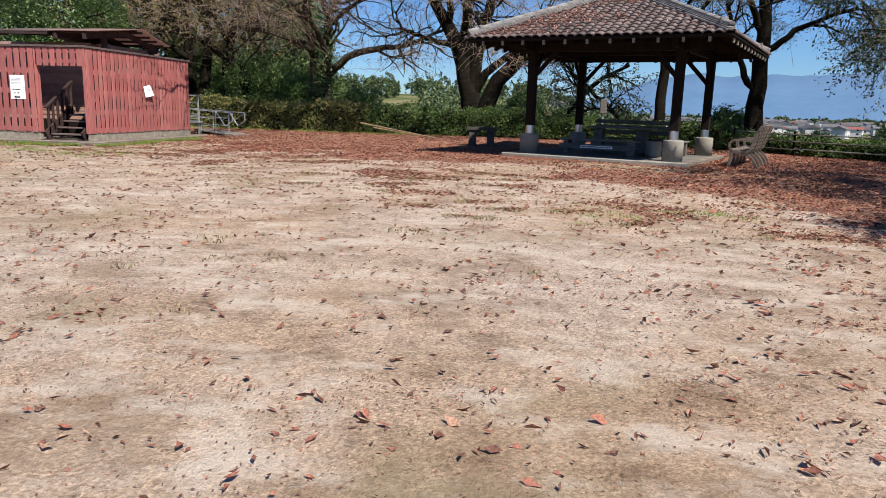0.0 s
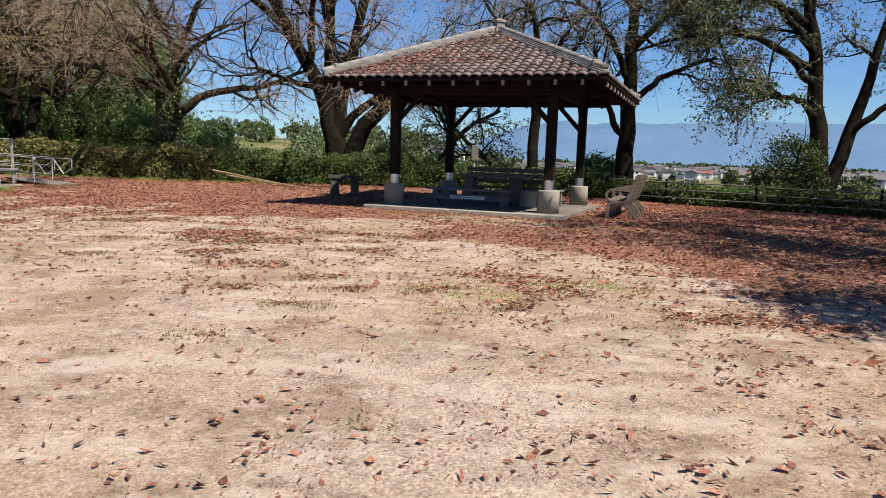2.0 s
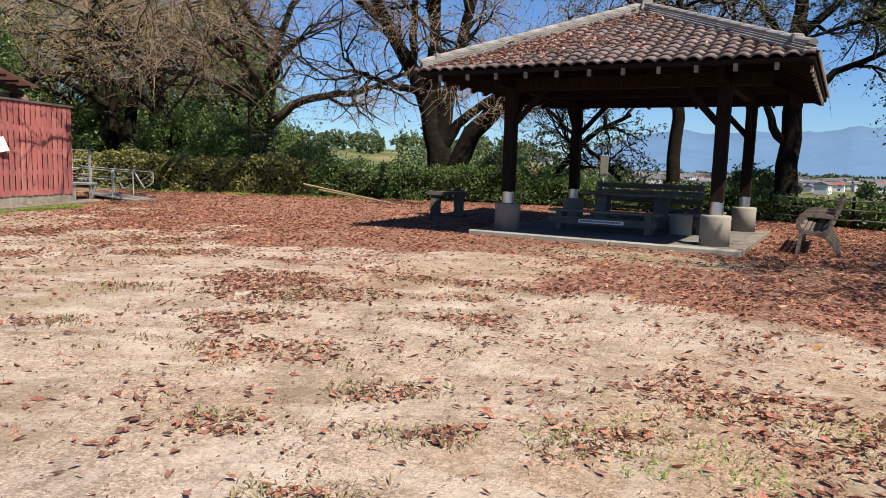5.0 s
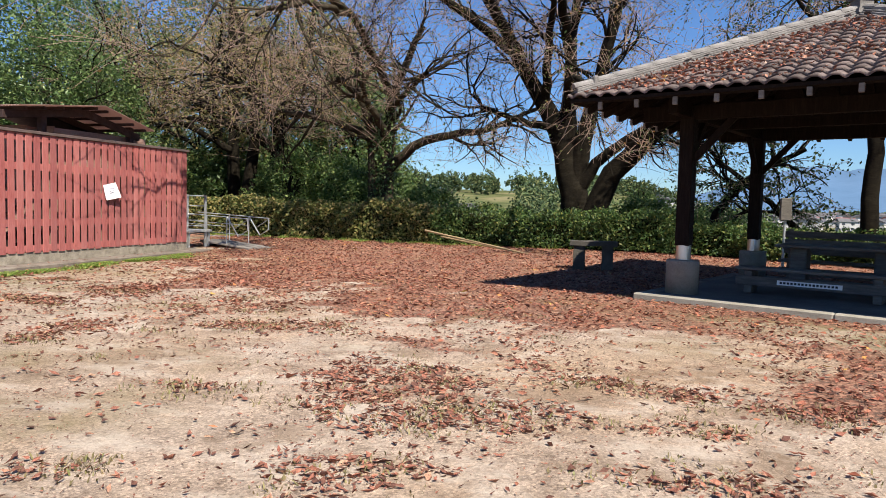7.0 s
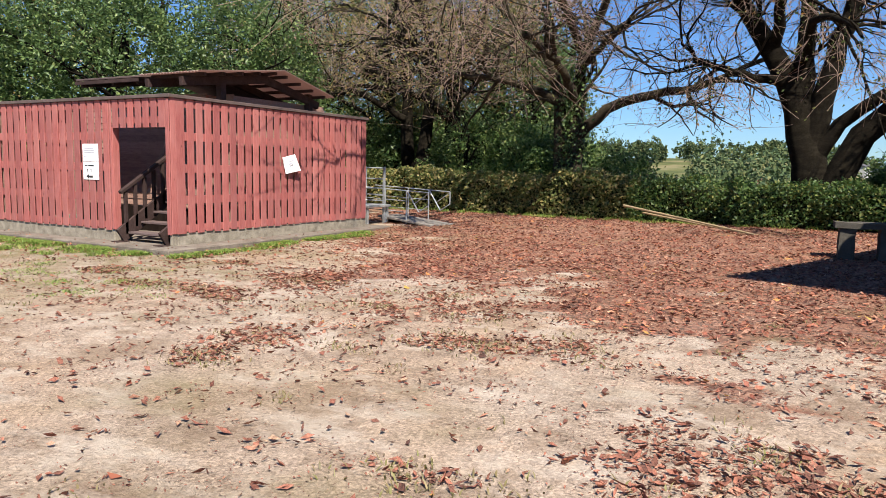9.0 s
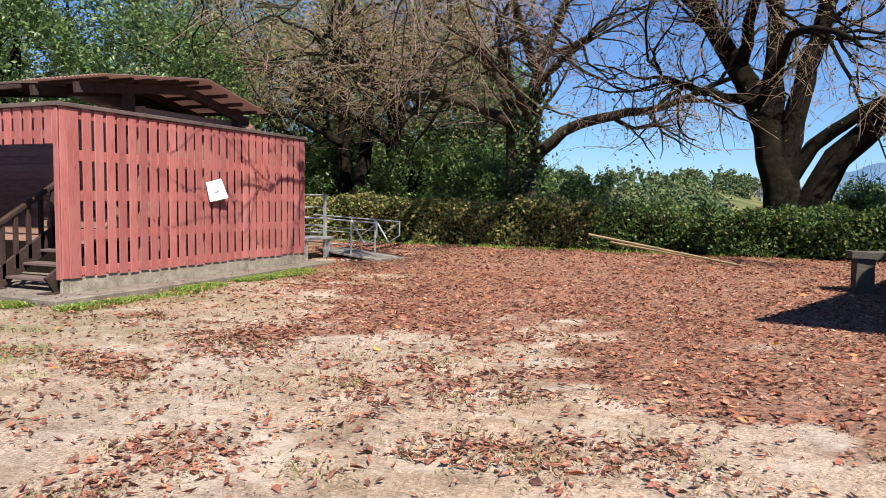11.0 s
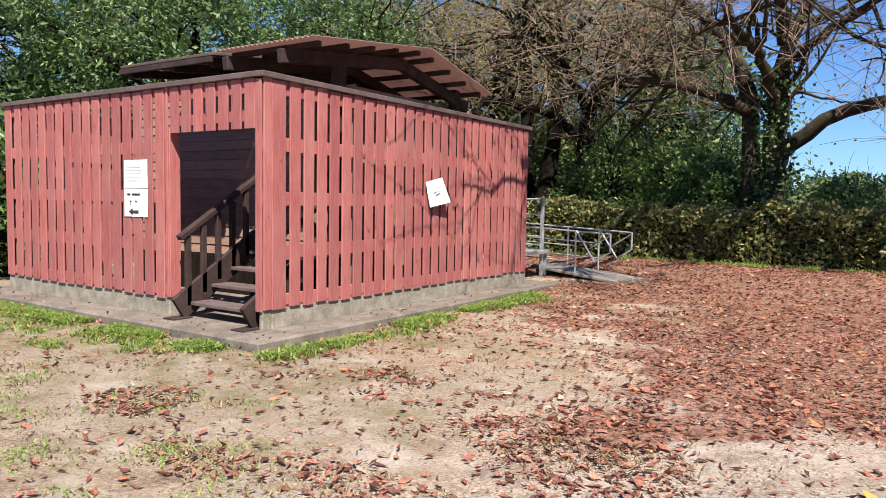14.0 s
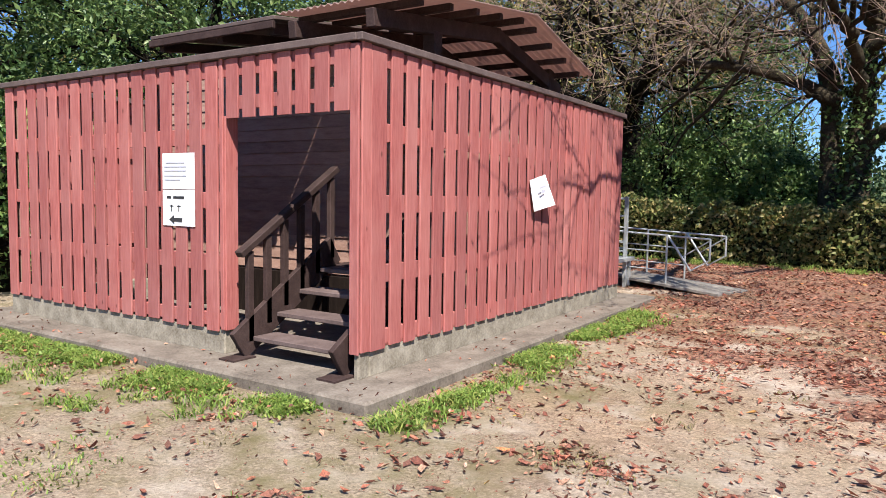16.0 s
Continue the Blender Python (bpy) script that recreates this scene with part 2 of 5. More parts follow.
M_LITTER = leafy("fallen_leaves", [(0.0, (0.075, 0.033, 0.024)), (1.0, (0.46, 0.29, 0.08)), (0.22, (0.16, 0.058, 0.04)), (0.48, (0.27, 0.09, 0.057)), (0.72, (0.37, 0.132, 0.08)), (0.88, (0.42, 0.2, 0.13)), (0.95, (0.5, 0.34, 0.25)), (0.985, (0.48, 0.17, 0.055))], 0.12, 0.65, 0.5)
M_DULL = leafy("dull_dry_leaves", [(0.0, (0.1, 0.048, 0.036)), (1.0, (0.42, 0.27, 0.18)), (0.3, (0.19, 0.08, 0.056)), (0.6, (0.28, 0.108, 0.073)), (0.85, (0.35, 0.15, 0.1))], 0.12, 0.8, 0.5)
M_BRIGHT = leafy("bright_autumn_leaves", [(0.0, (0.3, 0.1, 0.055)), (1.0, (0.5, 0.37, 0.08)), (0.5, (0.36, 0.16, 0.075)), (0.75, (0.28, 0.08, 0.055))], 0.15, 0.7)
M_HEDGE = leafy("hedge_leaves", [(0.0, (0.05, 0.07, 0.022)), (1.0, (0.45, 0.35, 0.15)), (0.3, (0.115, 0.15, 0.042)), (0.6, (0.21, 0.22, 0.07)), (0.82, (0.32, 0.27, 0.1))], 0.35)
M_HEDGE2 = leafy("green_hedge_leaves", [(0.0, (0.024, 0.055, 0.016)), (1.0, (0.209, 0.209, 0.061)), (0.4, (0.053, 0.105, 0.027)), (0.8, (0.104, 0.160, 0.041))], 0.3)
M_EVER = leafy("evergreen_leaves", [(0.0, (0.03, 0.062, 0.02)), (1.0, (0.22, 0.28, 0.1)), (0.45, (0.075, 0.13, 0.042)), (0.8, (0.13, 0.2, 0.063))], 0.28, 0.4)
M_SHRUB = leafy("lush_shrub_leaves", [(0.0, (0.045, 0.09, 0.028)), (1.0, (0.3, 0.36, 0.12)), (0.45, (0.09, 0.165, 0.048)), (0.8, (0.17, 0.25, 0.075))], 0.35, 0.4)
M_OLIVE = leafy("olive_autumn_leaves", [(0.0, (0.09, 0.1, 0.035)), (1.0, (0.45, 0.3, 0.12)), (0.45, (0.17, 0.175, 0.06)), (0.8, (0.3, 0.25, 0.09))], 0.35)
M_CHERRY = leafy("sparse_cherry_leaves", [(0.0, (0.043, 0.079, 0.021)), (1.0, (0.475, 0.245, 0.066)), (0.55, (0.108, 0.144, 0.040)), (0.85, (0.216, 0.180, 0.059))], 0.4)
M_DARKLEAF = leafy("dark_green_leaves", [(0.0, (0.016, 0.038, 0.012)), (1.0, (0.169, 0.149, 0.042)), (0.5, (0.034, 0.068, 0.019)), (0.88, (0.065, 0.108, 0.029))], 0.2)
M_GRASS = leafy("grass_blades", [(0.0, (0.09, 0.15, 0.03)), (1.0, (0.4, 0.38, 0.13)), (0.45, (0.17, 0.27, 0.05)), (0.8, (0.27, 0.36, 0.08))], 0.4)
M_DRYGRASS = leafy("dry_grass_blades", [(0.0, (0.12, 0.1, 0.045)), (1.0, (0.4, 0.3, 0.18)), (0.5, (0.23, 0.18, 0.085)), (0.8, (0.2, 0.2, 0.07))], 0.3)
# near-black: the shade deep inside the hedge is part of this colour
M_CORE = surface("shaded_hedge_twigs", (0.008, 0.01, 0.005), (0.016, 0.018, 0.008), (0.035, 0.035, 0.016), 4, 30, 0.95, bumps=0.8, dist=0.03, spec=0.05)
M_PAPER = surface("white_paper", (0.72, 0.72, 0.73), (0.79, 0.79, 0.8), (0.84, 0.84, 0.84), 3, 30, 0.6, bumps=0.05)
M_INK = surface("printed_ink", (0.02, 0.02, 0.022), (0.03, 0.03, 0.033), (0.045, 0.045, 0.05), 6, 60, 0.6, bumps=0)
M_PALEINK = surface("faded_print", (0.42, 0.43, 0.5), (0.5, 0.5, 0.58), (0.58, 0.58, 0.64), 6, 60, 0.6, bumps=0)
M_CORR = leafy("brown_corrugated_sheet", [(0.0, (0.4, 0.28, 0.25)), (1.0, (0.5, 0.36, 0.32))], 0.62)
M_BAMBOO = surface("dry_bamboo", (0.16, 0.115, 0.06), (0.29, 0.215, 0.12), (0.42, 0.33, 0.2), 3, 40, 0.6, bumps=0.1)
M_ROAD = surface("town_walls", (0.5, 0.49, 0.48), (0.66, 0.65, 0.64), (0.8, 0.79, 0.78), 0.3, 2, 0.9, vary=0.4)
M_ROOFT = surface("town_roofs", (0.06, 0.062, 0.07), (0.12, 0.12, 0.13), (0.21, 0.2, 0.2), 0.5, 3, 0.7, vary=0.5)
M_REDROOF = surface("red_house_roof", (0.14, 0.045, 0.04), (0.21, 0.075, 0.065), (0.29, 0.12, 0.1), 0.8, 4, 0.7)
M_WIN = surface("far_window_glass", (0.03, 0.035, 0.045), (0.05, 0.06, 0.075), (0.08, 0.09, 0.11), 0.5, 3, 0.15, bumps=0)
# the haze of the distance is painted into this blue
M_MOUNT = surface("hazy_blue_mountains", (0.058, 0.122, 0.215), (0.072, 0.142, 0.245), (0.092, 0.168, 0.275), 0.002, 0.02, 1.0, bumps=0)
M_WOODS = leafy("far_woods", [(0.0, (0.025, 0.05, 0.022)), (1.0, (0.16, 0.16, 0.06)), (0.5, (0.055, 0.09, 0.033)), (0.8, (0.09, 0.12, 0.045))], 0.1, 0.8)

# ---- building blocks ----
rng = np.random.default_rng(7)


def ss(a, b, x):
    t = np.clip((np.asarray(x, float) - a) / (b - a), 0, 1)
    return t * t * (3 - 2 * t)


def mesh_np(name, verts, faces, mat):
    """A mesh of equal-sided faces from arrays."""
    verts, faces = np.asarray(verts, np.float32).reshape(-1, 3), np.asarray(faces, np.int32)
    me = bpy.data.meshes.new(name)
    n, k = faces.shape
    me.vertices.add(len(verts))
    me.vertices.foreach_set("co", verts.ravel())
    me.loops.add(n * k)
    me.loops.foreach_set("vertex_index", faces.ravel())
    me.polygons.add(n)
    me.polygons.foreach_set("loop_start", np.arange(0, n * k, k, dtype=np.int32))
    me.materials.append(mat)
    me.update(calc_edges=True)
    return me


def part_np(name, verts, faces, mat, parent=None, label="", smooth=False):
    me = mesh_np(name, verts, faces, mat)
    if smooth:
        me.polygons.foreach_set("use_smooth", np.ones(len(me.polygons), bool))
    ob = new(name, me)
    ob.parent = parent
    if label:
        tagged(ob, label)
    return ob


def part(name, bm, mat, parent=None, label="", smooth=False):
    """Links a bmesh as one mesh object under a thing or a part."""
    me = bpy.data.meshes.new(name)
    bmesh.ops.recalc_face_normals(bm, faces=bm.faces)
    if smooth:
        for f in bm.faces:
            f.smooth = True
    bm.to_mesh(me)
    bm.free()
    me.materials.append(mat)
    ob = new(name, me)
    ob.parent = parent
    if label:
        tagged(ob, label)
    return ob


def thing(name, m, label, category, group="", kind=""):
    ob = new(name)
    ob.empty_display_size = 0.1
    ob.matrix_basis = m
    return tagged(ob, label, category, group, kind)


def box(x0, x1, y0, y1, z0, z1, bevel=0.0, bm=None):
    bm = bm or bmesh.new()
    r = bmesh.ops.create_cube(bm, size=1.0)["verts"]
    for v in r:
        v.co = Vector(((x0 + x1) / 2 + v.co.x * (x1 - x0), (y0 + y1) / 2 + v.co.y * (y1 - y0), (z0 + z1) / 2 + v.co.z * (z1 - z0)))
    if bevel:
        es = list({e for v in r for e in v.link_edges})
        bmesh.ops.bevel(bm, geom=es, offset=bevel, segments=1, affect="EDGES", profile=0.5)
    return bm


def beam(a, b, w, h, bevel=0.0, bm=None):
    """A straight timber from a to b, w wide and h high."""
    a, b = Vector(a), Vector(b)
    bm = bm or bmesh.new()
    d = b - a
    r = bmesh.ops.create_cube(bm, size=1.0)["verts"]
    x = d.normalized()
    up = Vector((0, 0, 1)) if abs(x.z) < 0.95 else Vector((0, 1, 0))
    y = up.cross(x).normalized()
    z = x.cross(y)
    mid = (a + b) / 2
    for v in r:
        c = v.co.copy()
        v.co = mid + x * (c.x * d.length) + y * (c.y * w) + z * (c.z * h)
    if bevel:
        es = list({e for v in r for e in v.link_edges})
        bmesh.ops.bevel(bm, geom=es, offset=bevel, segments=1, affect="EDGES", profile=0.5)
    return bm


def rod(a, b, r, n=10, r2=None, bm=None):
    a, b = Vector(a), Vector(b)
    bm = bm or bmesh.new()
    d = b - a
    m = Matrix.Translation((a + b) / 2) @ d.to_track_quat("Z", "Y").to_matrix().to_4x4()
    bmesh.ops.create_cone(bm, cap_ends=True, segments=n, radius1=r, radius2=r if r2 is None else r2, depth=d.length, matrix=m)
    return bm


def lathe(profile, n=24, bm=None):
    """A turned body from (radius, height) pairs, closed at both ends."""
    bm = bm or bmesh.new()
    rings = [[bm.verts.new((r * math.cos(2 * math.pi * i / n), r * math.sin(2 * math.pi * i / n), z)) for i in range(n)] for r, z in profile]
    for lo, hi in zip(rings, rings[1:]):
        for i in range(n):
            bm.faces.new((lo[i], lo[(i + 1) % n], hi[(i + 1) % n], hi[i]))
    bm.faces.new(rings[0][::-1])
    bm.faces.new(rings[-1])
    return bm


def plank(width, length, thick, chamfer=0.005):
    """A board from 0 to length along z, chamfered at its front edges; its front looks to -y."""
    w, c = width / 2, chamfer
    prof = [(-w, 0), (-w, -thick + c), (-w + c, -thick), (w - c, -thick), (w, -thick + c), (w, 0)]
    bm = bmesh.new()
    lo = [bm.verts.new((x, y, 0)) for x, y in prof]
    hi = [bm.verts.new((x, y, length)) for x, y in prof]
    for i in range(6):
        j = (i + 1) % 6
        bm.faces.new((lo[i], lo[j], hi[j], hi[i]))
    bm.faces.new(lo[::-1])
    bm.faces.new(hi)
    me = bpy.data.meshes.new("board")
    bmesh.ops.recalc_face_normals(bm, faces=bm.faces)
    bm.to_mesh(me)
    bm.free()
    return me


def unit(v):
    return v / np.maximum(np.linalg.norm(v, axis=-1, keepdims=True), 1e-9)


def tubes(paths, radii, n):
    """Tapered tubes along many paths of one length: arrays (P, K, 3) and (P, K)."""
    P, K, _ = paths.shape
    d = np.empty_like(paths)
    d[:, 1:-1] = paths[:, 2:] - paths[:, :-2]
    d[:, 0], d[:, -1] = paths[:, 1] - paths[:, 0], paths[:, -1] - paths[:, -2]
    d = unit(d)
    ref = np.where(np.abs(d[:, :1, 2:3]) > 0.8, np.array([1.0, 0.1, 0.0]), np.array([0.1, 0.0, 1.0]))
    ref = np.broadcast_to(ref, d.shape)
    u = unit(np.cross(d, ref))
    v = np.cross(d, u)
    ang = np.arange(n) * 2 * math.pi / n
    ring = u[:, :, None] * np.cos(ang)[None, None, :, None] + v[:, :, None] * np.sin(ang)[None, None, :, None]
    V = paths[:, :, None] + ring * radii[:, :, None, None]
    idx = np.arange(P * K * n).reshape(P, K, n)
    a, b = idx[:, :-1], idx[:, 1:]
    F = np.stack([a, np.roll(a, -1, 2), np.roll(b, -1, 2), b], -1).reshape(-1, 4)
    return V.reshape(-1, 3), F


def grow(paths, radii, m, length, spread, bias, K, g, tmin=0.3, shrink=0.55, wob=0.22):
    """m side shoots on every path: their paths and radii."""
    P, Kp, _ = paths.shape
    idx = np.repeat(np.arange(P), m)
    t = g.uniform(tmin, 0.98, P * m) * (Kp - 1)
    i = np.minimum(t.astype(int), Kp - 2)
    f = (t - i)[:, None]
    base = paths[idx, i] * (1 - f) + paths[idx, i + 1] * f
    tan = unit(paths[idx, i + 1] - paths[idx, i])
    rb = (radii[idx, i] * (1 - f[:, 0]) + radii[idx, i + 1] * f[:, 0]) * shrink
    rnd = g.normal(size=(P * m, 3))
    perp = unit(rnd - (rnd * tan).sum(1, keepdims=True) * tan)
    ang = np.radians(g.uniform(spread[0], spread[1], P * m))[:, None]
    d = tan * np.cos(ang) + perp * np.sin(ang)
    L = length * g.uniform(0.55, 1.3, P * m)[:, None] / (K - 1)
    out = np.empty((P * m, K, 3))
    out[:, 0] = base
    for k in range(1, K):
        d = unit(d + g.normal(size=d.shape) * wob + np.asarray(bias) * 0.18)
        out[:, k] = out[:, k - 1] + d * L
    taper = np.linspace(1, 0.3, K)[None] * rb[:, None]
    return out, np.maximum(taper, 0.0025)


def leaf_cards(centres, size, g, flat=0.0, aspect=0.55):
    """Small pointed leaves, folded along the midrib, at many places."""
    N = len(centres)
    nrm = unit(g.normal(size=(N, 3)) + np.array([0, 0, flat]))
    a = unit(np.cross(nrm, g.normal(size=(N, 3))))
    b = np.cross(nrm, a)
    s = (size * g.uniform(0.6, 1.35, N))[:, None]
    fold = nrm * s * 0.12
    V = np.stack([centres - a * s * 0.5, centres + b * s * aspect * 0.5 + fold, centres + a * s * 0.55, centres - b * s * aspect * 0.5 + fold], 1)
    F = np.arange(N * 4).reshape(N, 4)
    F = np.concatenate([F[:, [0, 1, 2]], F[:, [0, 2, 3]]])
    return V.reshape(-1, 3), F


def stack(pieces):
    V, F, n = [], [], 0
    for v, f in pieces:
        V.append(v)
        F.append(f + n)
        n += len(v)
    return np.concatenate(V), np.concatenate(F)


def smooth_path(pts, K, g, wob=0.0):
    """K places along a bent line of (x, y, z, radius)."""
    pts = np.asarray(pts, float)
    s = np.concatenate([[0], np.cumsum(np.linalg.norm(np.diff(pts[:, :3], axis=0), axis=1))])
    q = np.linspace(0, s[-1], K)
    out = np.stack([np.interp(q, s, pts[:, j]) for j in range(4)], 1)
    for _ in range(2):
        out[1:-1] = (out[:-2] + 2 * out[1:-1] + out[2:]) / 4
    out[1:-1, :3] += g.normal(size=(K - 2, 3)) * wob
    return out[:, :3], out[:, 3]


# ---- the ground: a flat park that falls away behind the hedge to a valley and rises again far off ----
def lie(x, y):
    x, y = np.asarray(x, float), np.asarray(y, float)
    g = 0.17 * ss(3, 11, y) + 0.09 * ss(4, 12, x) * ss(-8, 0, y) * (1 - 0.5 * ss(3, 11, y)) - 0.1 * ss(6, 18, -y)
    r = np.hypot(x - 5, y + 5)
    bearing = np.degrees(np.arctan2(x - 8, y + 5))
    west = ss(7, -3, bearing)
    town = -11.0 * ss(28, 120, r) + np.maximum(0, r - 150) * 0.009 * (1 - 0.6 * ss(900, 2500, r))
    slope = -9.0 * ss(28, 75, r) + np.maximum(0, r - 75) * 0.0172 * (1 - 0.6 * ss(700, 2500, r)) + 13 * ss(250, 520, r) * (1 - ss(700, 1500, r))
    left = ss(10, -30, x)
    far = town * (1 - west) + slope * west
    return g * (1 - ss(24, 40, r)) + far * (1 - 0.55 * left * ss(120, 20, r))


def edge_of_litter(x):
    return np.interp(x, [-3, 0.6, 1.6, 2.5, 3.5, 4.4, 6.8, 8, 9.4, 11, 13, 14.5, 15, 16, 18, 24], [8, 4.4, 3.0, 2.2, 0.8, -0.1, -0.8, -1.6, -2.6, -3.0, -3.8, -5.0, -7.4, -8.8, -12, -14])


def fbm(x, y, scale, seed=0.0):
    return np.array([noise.fractal((float(a) * scale + seed, float(b) * scale - seed, seed), 0.9, 2.0, 4) for a, b in zip(np.ravel(x), np.ravel(y))]).reshape(np.shape(x))


def litter_at(x, y):
    d = y - edge_of_litter(x)
    n = fbm(x, y, 0.55, 3.1) * 1.9 + fbm(x, y, 1.7, 9.2) * 0.9
    inside = ss(-1.7, 2.2, d - 0.2 + n * 1.9)
    kerbside = np.exp(-((x - 14.0) ** 2 / 5.5 + (y + 1.35 + 0.38 * (x - 14.0)) ** 2 / 0.7))
    return inside * (1 - 0.72 * kerbside)


DRIFTS = ((3.66, -2.45, 0.5), (3.91, -1.18, 0.6), (5.6, -3.8, 0.5), (5.5, -4.5, 0.3), (5.57, -2.0, 0.25), (5.76, -1.13, 0.4), (6.64, -1.75, 0.62), (6.86, -3.0, 0.42), (7.8, -2.7, 0.45), (7.2, -2.9, 0.35), (9.4, -4.5, 0.65),
          (9.6, -5.7, 0.34), (10.34, -5.28, 0.42), (11.58, -4.35, 0.4), (11.74, -5.13, 0.28), (9.97, -6.58, 0.4), (8.38, -7.08, 0.25), (8.25, -5.34, 0.25), (12.53, -4.5, 0.36), (11.03, -4.2, 0.25), (0.9, -1.9, 0.4))
SOUTH_DRIFTS = ((10.34, -7.55, 0.6), (9.46, -5.1, 0.6), (10.45, -5.34, 0.4), (11.65, -6.1, 0.45), (11.5, -8.16, 0.22), (11.8, -8.8, 0.24), (10.67, -8.8, 0.2), (11.4, -9.56, 0.17), (11.04, -10.7, 0.15), (13.43, -9.56, 0.4), (13.47, -7.86, 0.55), (12.7, -8.7, 0.27),
                (3.13, -2.2, 0.34), (3.65, -1.1, 0.45), (2.23, -2.4, 0.32), (1.77, -0.37, 0.35), (13.9, -8.6, 0.5), (15.4, -9.8, 0.5))
DRIFTS += SOUTH_DRIFTS


def thick_patch(x, y):
    p = sum(np.exp(-(((x - a) / (1.2 * r)) ** 2 + ((y - b) / (0.85 * r)) ** 2)) for a, b, r in DRIFTS)
    rough = fbm(x, y, 1.6, 21.0)
    d = y - edge_of_litter(x)
    broad = ss(0.3, 0.6, fbm(x, y, 0.8, 27.0)) * 0.3 * ss(-5, -1, d)
    return np.clip(0.95 * ss(0.37, 0.85, p * 0.95 + rough * 0.6) * (0.35 + 0.65 * ss(-0.3, 0.3, fbm(x, y, 5.0, 33.0))) + broad, 0, 1)


axis_x = np.concatenate([-np.geomspace(3000, 11, 34), np.arange(-10, 31, 0.28), np.geomspace(32, 3000, 34)])
axis_y = np.concatenate([-np.geomspace(3000, 24, 26), np.arange(-23, 17, 0.28), np.geomspace(18, 4600, 40)])
GX, GY = np.meshgrid(axis_x, axis_y, indexing="ij")
near = (GX > -10) & (GX < 30) & (GY > -23) & (GY < 17)
GZ = lie(GX, GY)
GZ[near] += fbm(GX[near], GY[near], 0.8, 5.0) * 0.012
nx, ny = GX.shape
gi = np.arange(nx * ny).reshape(nx, ny)
gf = np.stack([gi[:-1, :-1], gi[1:, :-1], gi[1:, 1:], gi[:-1, 1:]], -1).reshape(-1, 4)
ground = part_np("ground", np.stack([GX, GY, GZ], -1).reshape(-1, 3), gf, M_GROUND, smooth=True)
tagged(ground, "pale sandy park ground with red fallen leaves", "ground", kind="structure")
LIT = np.zeros(GX.shape)
LIT[near] = np.maximum(litter_at(GX[near], GY[near]), 0.62 * thick_patch(GX[near], GY[near]))
MEADOW = ss(26, 34, np.hypot(GX - 5, GY + 5))
MOSS = np.exp(-((GX - 14.0) ** 2 / 7 + (GY + 1.35 + 0.38 * (GX - 14.0)) ** 2 / 0.5)) * 0.95
MOSS += 0.75 * ss(1.7, 0.2, np.maximum(np.maximum(GX - 0.45, -GY - 0.45), 0)) * (GX < 2.2) * (GY < 5.8) * (GY > -2.2)
MOSS[near] += 0.75 * ss(0.05, 0.5, fbm(GX[near], GY[near], 0.5, 41.0)) * ss(9, 1, GX[near] + 0.4 * (GY[near] + 4)) * ss(-13, -6, GY[near])
MOSS[near] += 0.5 * ss(0.25, 0.6, fbm(GX[near], GY[near], 0.6, 47.0))
MOSS += 0.55 * ss(3.6, 1.2, GX) * ss(-7, -4, GY) * ss(0.2, -0.6, GY) * (GX > -12)
for attr, val in (("litter", LIT), ("meadow", MEADOW), ("moss", MOSS)):
    ground.data.attributes.new(attr, "FLOAT", "POINT").data.foreach_set("value", np.clip(val, 0, 1).astype(np.float32).ravel())

# ---- the red slatted screen round the toilet hut ----
HUT_L, HUT_W = 5.62, 5.02
ZB, ZT = 0.30, 2.56

apron = part("apron", box(-HUT_W - 0.4, 0.42, -0.42, HUT_L + 0.42, -0.12, 0.1, 0.02), M_SLAB)
tagged(apron, "stained grey concrete apron round the red hut", "concrete slab", kind="structure")


def footing(name, x0, x1, y0, y1):
    ob = part(name, box(x0, x1, y0, y1, 0.09, 0.34, 0.012), M_FOOT)
    return tagged(ob, "low stained concrete footing under the red screen", "footing", kind="structure")


footing("footing_front", -HUT_W, -1.47, 0.0, 0.13)
footing("footing_corner", -0.05, 0.0 + 0.002, 0.0, 0.13)
footing("footing_side", -0.13, 0.0, 0.131, HUT_L)
footing("footing_back", -HUT_W, -0.131, HUT_L - 0.13, HUT_L)
footing("footing_far", -HUT_W, -HUT_W + 0.13, 0.131, HUT_L - 0.131)


def board_on(parent, me, m):
    ob = new("board", me)
    ob.parent = parent
    ob.matrix_basis = m


